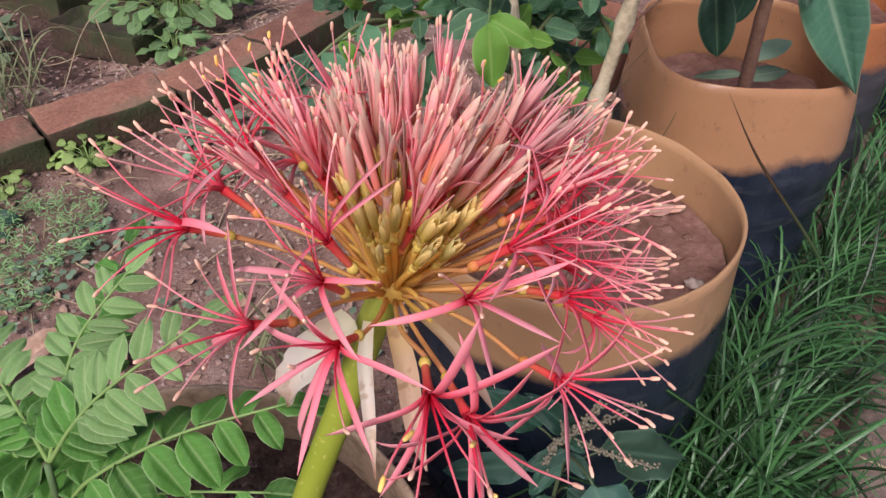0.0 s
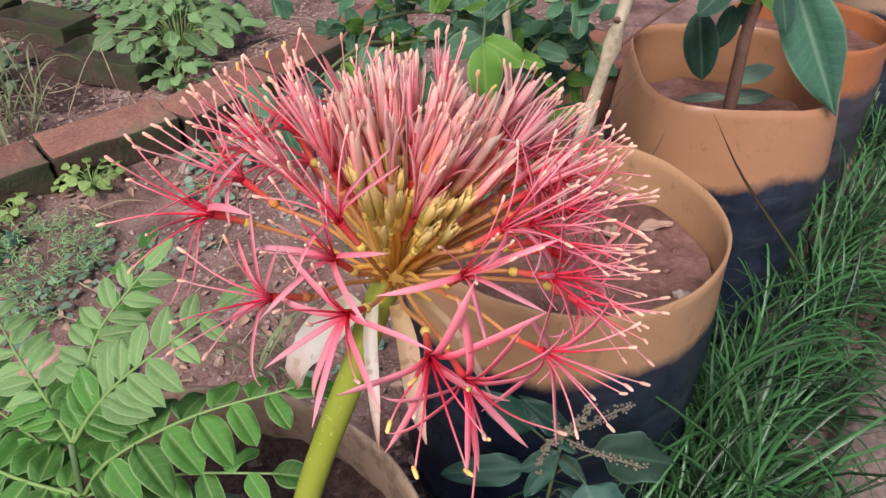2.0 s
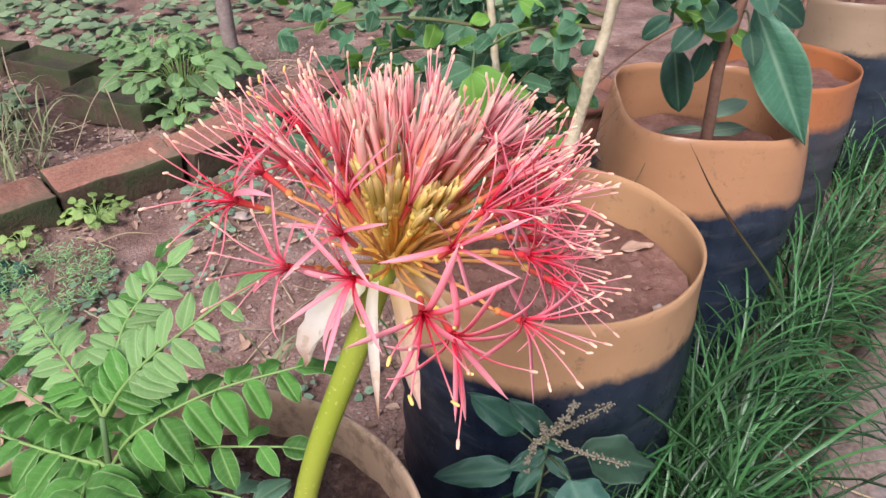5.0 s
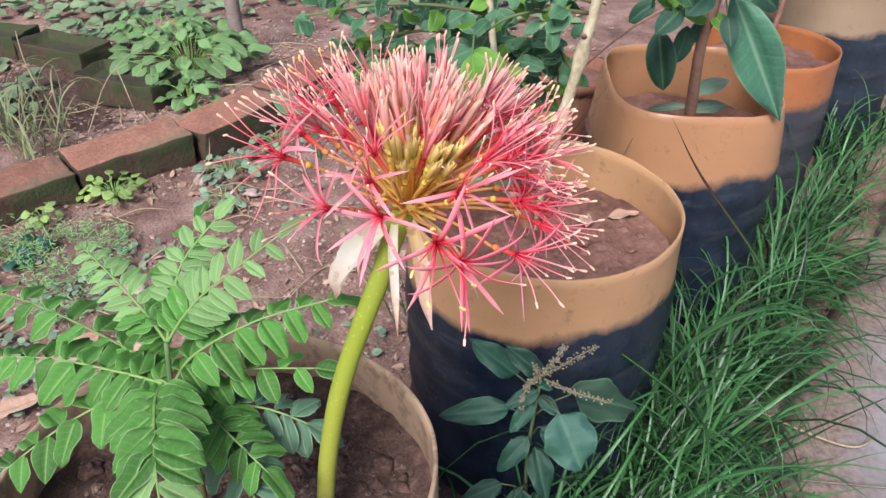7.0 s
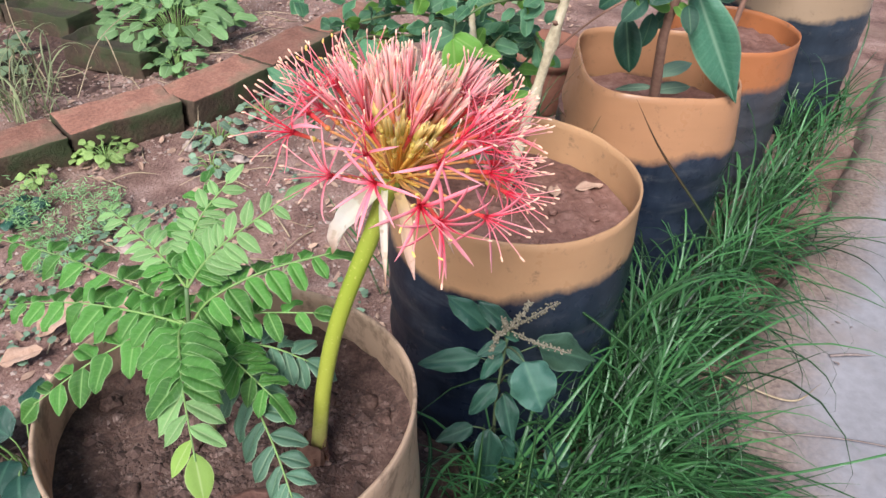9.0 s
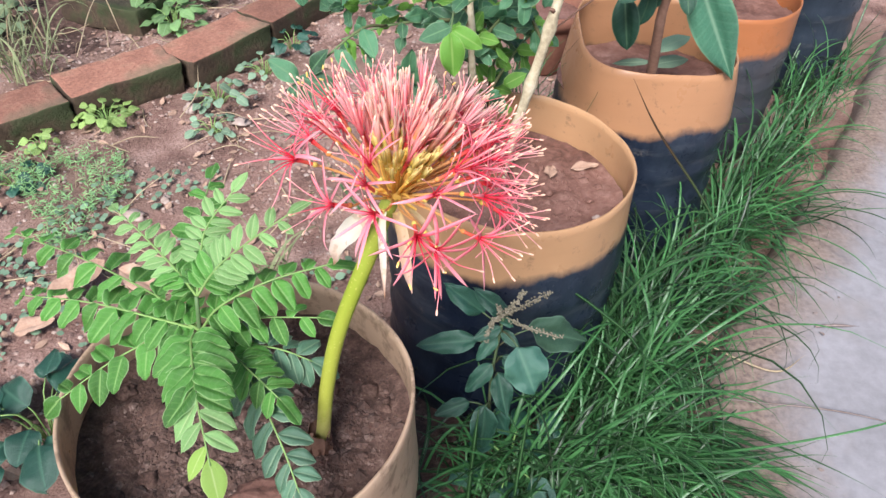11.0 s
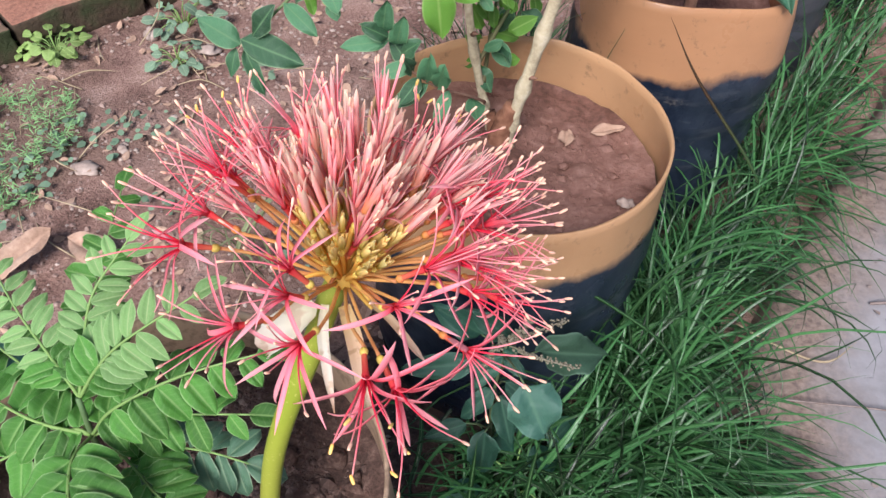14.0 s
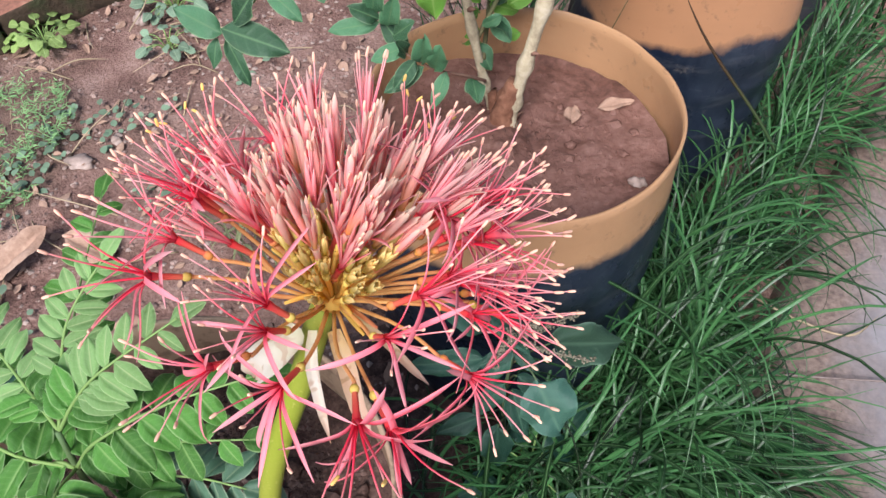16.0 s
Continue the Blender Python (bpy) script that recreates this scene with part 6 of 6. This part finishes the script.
def scatter(name, count, area, build, material, label, category, keep=None):
    bm = bmesh.new()
    done = 0
    while done < count:
        x, y = rnd.uniform(area[0], area[1]), rnd.uniform(area[2], area[3])
        if keep and not keep(x, y):
            continue
        build(bm, x, y, soil_height(x, y))
        done += 1
    return tagged(finish(name, bm, material, smooth=False), label, category, kind="stuff")


def on_bed(x, y):
    return x < path_edge(y) - 0.02 and (y > 1.25 + (x + 0.5) * 1.0 or noise.noise(Vector((x * 4, y * 4, 9))) > -0.62)


def lump(bm, x, y, z, s, flat):
    """A small six-cornered lump."""
    a = rnd.uniform(0, math.tau)
    ring = [bm.verts.new((x + s * rnd.uniform(0.7, 1.2) * math.cos(a + k * math.tau / 5), y + s * rnd.uniform(0.7, 1.2) * math.sin(a + k * math.tau / 5), z + s * flat * rnd.uniform(0.1, 0.4))) for k in range(5)]
    top, low = bm.verts.new((x + s * rnd.uniform(-0.3, 0.3), y + s * rnd.uniform(-0.3, 0.3), z + s * flat)), bm.verts.new((x, y, z - s * 0.4))
    for k in range(5):
        bm.faces.new((ring[k], ring[(k + 1) % 5], top))
        bm.faces.new((ring[(k + 1) % 5], ring[k], low))


def pebble(bm, x, y, z):
    s = rnd.uniform(0.0013, 0.0048) * (1.6 if rnd.random() < 0.07 else 1)
    lump(bm, x, y, z, s, rnd.uniform(0.5, 1.0))


def crumb(bm, x, y, z):
    s = rnd.uniform(0.0015, 0.0065)
    lump(bm, x, y, z, s, rnd.uniform(0.6, 1.1))


def litter(bm, x, y, z, k=1.0):
    s = k * rnd.uniform(0.008, 0.026)
    a = rnd.uniform(0, math.tau)
    leaf_into(bm, s, s * rnd.uniform(0.3, 0.7), rnd.uniform(-0.6, 0.6), rnd.uniform(-0.3, 0.4), n=4, m=1, at=place((x, y, z + 0.004), (math.cos(a), math.sin(a), rnd.uniform(-0.1, 0.25)), (rnd.uniform(-0.5, 0.5), rnd.uniform(-0.5, 0.5), 1)))


def dead_leaf(at, length, width, yaw, label, curl=0.4, tilt=0.15):
    bm = bmesh.new()
    leaf_into(bm, length, width, curl, -0.1, n=12, m=4, shape=0.85, wave=0.12, seed=rnd.random() * 6, tip=0.7)
    made = bm.verts[:]
    for v in made:
        v.co.z += 0.08 * width * noise.noise(v.co * 60)
    ob = finish("dead_leaf", bm, DRY)
    ob.matrix_world = place(at, (math.cos(radians(yaw)), math.sin(radians(yaw)), tilt), (0, -0.2, 1))
    return tagged(ob, label, "leaf")


def stone(at, size, material, label, seed=1, name="stone"):
    bm = bmesh.new()
    blob(bm, (0, 0, 0), size, 0, 0.6, 3, seed)
    for v in bm.verts:
        v.co *= 1 + 0.22 * noise.noise(v.co * 260 + Vector((seed, 0, 0))) + 0.1 * noise.noise(v.co * 600)
    ob = finish(name, bm, material)
    ob.location = Vector(at) + Vector((0, 0, size[2] * 0.55))
    return tagged(ob, label, "stone" if name == "stone" else "soil")


build_far_trunk()
scatter("pebbles", 6000, (-1.2, 0.5, 0.4, 2.3), pebble, STONE, "small pale stones strewn over the soil", "stones", on_bed)
scatter("soil_crumbs", 7500, (-1.2, 0.6, 0.4, 2.2), crumb, CLODS, "loose crumbs of reddish soil", "soil", on_bed)
scatter("leaf_litter", 3200, (-1.5, 0.6, 0.4, 3.2), litter, DRY, "dry brown leaf litter over the soil", "litter", on_bed)
scatter("path_litter", 34, (0.66, 1.2, 0.4, 1.4), lambda bm, x, y, z: litter(bm, x, y, 0.045, 0.5), GREY_BARK, "dark dry bits strewn over the concrete", "litter", lambda x, y: path_edge(y) + 0.02 < x < path_edge(y) + 0.03 + abs(rnd.gauss(0, 0.12)))
dead_leaf((-0.395, 0.700, 0.012), 0.10, 0.045, 50, "large curled dry brown leaf on the soil", 0.5)
dead_leaf((-0.42, 0.64, 0.012), 0.06, 0.03, 20, "dry brown leaf lying on the soil")
dead_leaf((-0.245, 0.745, 0.01), 0.07, 0.045, 160, "dry brown leaf lying on the soil")
dead_leaf((0.345, 0.714, 0.296), 0.036, 0.014, 12, "small dry leaf lying on the pot soil", 0.5, 0.0)
dead_leaf((0.318, 0.694, 0.296), 0.020, 0.017, 80, "small pale dry leaf on the pot soil", 0.3, 0.0)
stone((0.371, 0.617, 0.291), (0.007, 0.006, 0.005), STONE, "small pale pebble on the pot soil", 2)
for k in range(22):
    a, r = rnd.uniform(0, math.tau), rnd.uniform(0.02, 0.12)
    s = rnd.uniform(0.002, 0.0055)
    stone((0.267 + r * math.cos(a), 0.663 + r * math.sin(a), 0.288), (s, s * 0.9, s * 0.7), POT_SOIL, "clod of dry soil in the pot", k + 20, "soil_clod")
for k in range(40):
    a, r = rnd.uniform(0, math.tau), rnd.uniform(0.01, 0.118)
    s = rnd.uniform(0.003, 0.009)
    stone((0.0383 + r * math.cos(a), 0.2935 + r * math.sin(a), 0.316 - 0.054 * r * math.sin(a) - s * 0.25), (s, s * 0.9, s * 0.7), DAMP_SOIL, "dark crumbly clod of soil in the pot", k + 40, "soil_clod")
stone((0.070, 0.225, 0.318), (0.022, 0.014, 0.010), POT_SOIL, "flat lump of dry soil in the pot", 3, "soil_clod")
stone((-0.350, 0.925, 0.0), (0.022, 0.015, 0.007), STONE, "flat pinkish stone on the soil", 6)
stone((-0.307, 0.972, 0.0), (0.008, 0.008, 0.007), STONE, "small pale stone on the soil", 7)
stone((-0.239, 1.236, 0.0), (0.020, 0.013, 0.008), STONE, "flat pinkish stone on the soil", 9)
stone((-0.35, 1.275, 0.0), (0.013, 0.013, 0.012), STONE, "small pale stone on the soil", 12)
long_blade(((0.56, 0.66, 0.052), (0.60, 0.625, 0.058), (0.653, 0.608, 0.055), (0.70, 0.64, 0.056)), 0.003, STRAW, "thin bent dry stalk on the concrete", "dry_stalk")
long_blade(((0.55, 0.56, 0.052), (0.62, 0.553, 0.055), (0.72, 0.545, 0.055), (0.82, 0.52, 0.055)), 0.0022, GREY_BARK, "long thin dark stalk lying on concrete", "dry_stalk")
long_blade(((0.735, 0.70, 0.052), (0.76, 0.70, 0.056), (0.80, 0.705, 0.052)), 0.004, GREY_BARK, "short dark twig lying on concrete", "dry_stalk")


def pot_crumbs(at, radius, top, lean, seed, rugged, count, sizes, material, label):
    """Loose crumbs on the soil of a pot."""
    bm = bmesh.new()
    for k in range(count):
        a, r = rnd.uniform(0, math.tau), radius * math.sqrt(rnd.random())
        x, y = r * math.cos(a), r * math.sin(a)
        s = rnd.uniform(*sizes) * (2.2 if rnd.random() < 0.05 else 1.0)
        lump(bm, x, y, top + pot_relief(Vector((x, y, 0)), seed, rugged, lean) - 0.0005, s, rnd.uniform(0.5, 1.1))
    ob = finish("soil_crumbs", bm, material, smooth=False)
    ob.location = at
    tagged(ob, label, "soil", kind="stuff")


pot_crumbs((0.0410, 0.2925, 0), 0.127, 0.318, (0.001, 0.067), 3, 1.15, 8500, (0.0008, 0.0034), CRUMBS, "dark damp crumbs on the pot soil")
pot_crumbs((0.267, 0.663, 0), 0.130, 0.290, (0.028, -0.015), 1, 1.0, 900, (0.0006, 0.0034), POT_SOIL, "reddish crumbs on the pot soil")


def dry_twigs(count, area, label):
    """Thin dry twigs strewn over soil and bricks, each bent a little."""
    bm = bmesh.new()
    al = bm.verts.layers.float.new("along")
    for k in range(count):
        x, y = rnd.uniform(area[0], area[1]), rnd.uniform(area[2], area[3])
        a, d = rnd.uniform(0, math.tau), rnd.uniform(0.02, 0.07)
        low = soil_height(x, y) + 0.003
        up = Vector((math.cos(a), math.sin(a), 0)) * d
        mid = Vector((x, y, low + rnd.uniform(0.002, 0.016))) + Vector((rnd.uniform(-0.01, 0.01), rnd.uniform(-0.01, 0.01), 0))
        tube(bm, glide([Vector((x, y, low)) - up, mid, Vector((x, y, low + rnd.choice((0.0, 0.0, 0.03)))) + up], 6), [0.0013, 0.0012, 0.0011, 0.001, 0.0009, 0.0007, 0.0005], 5, 0, al)
    tagged(finish("dry_twigs", bm, STRAW), label, "twigs", kind="stuff")


dry_twigs(70, (-1.1, -0.25, 1.30, 2.1), "thin dry twigs strewn round the bricks")
dry_twigs(46, (-0.65, 0.05, 0.70, 1.30), "thin dry twigs lying on bare soil")
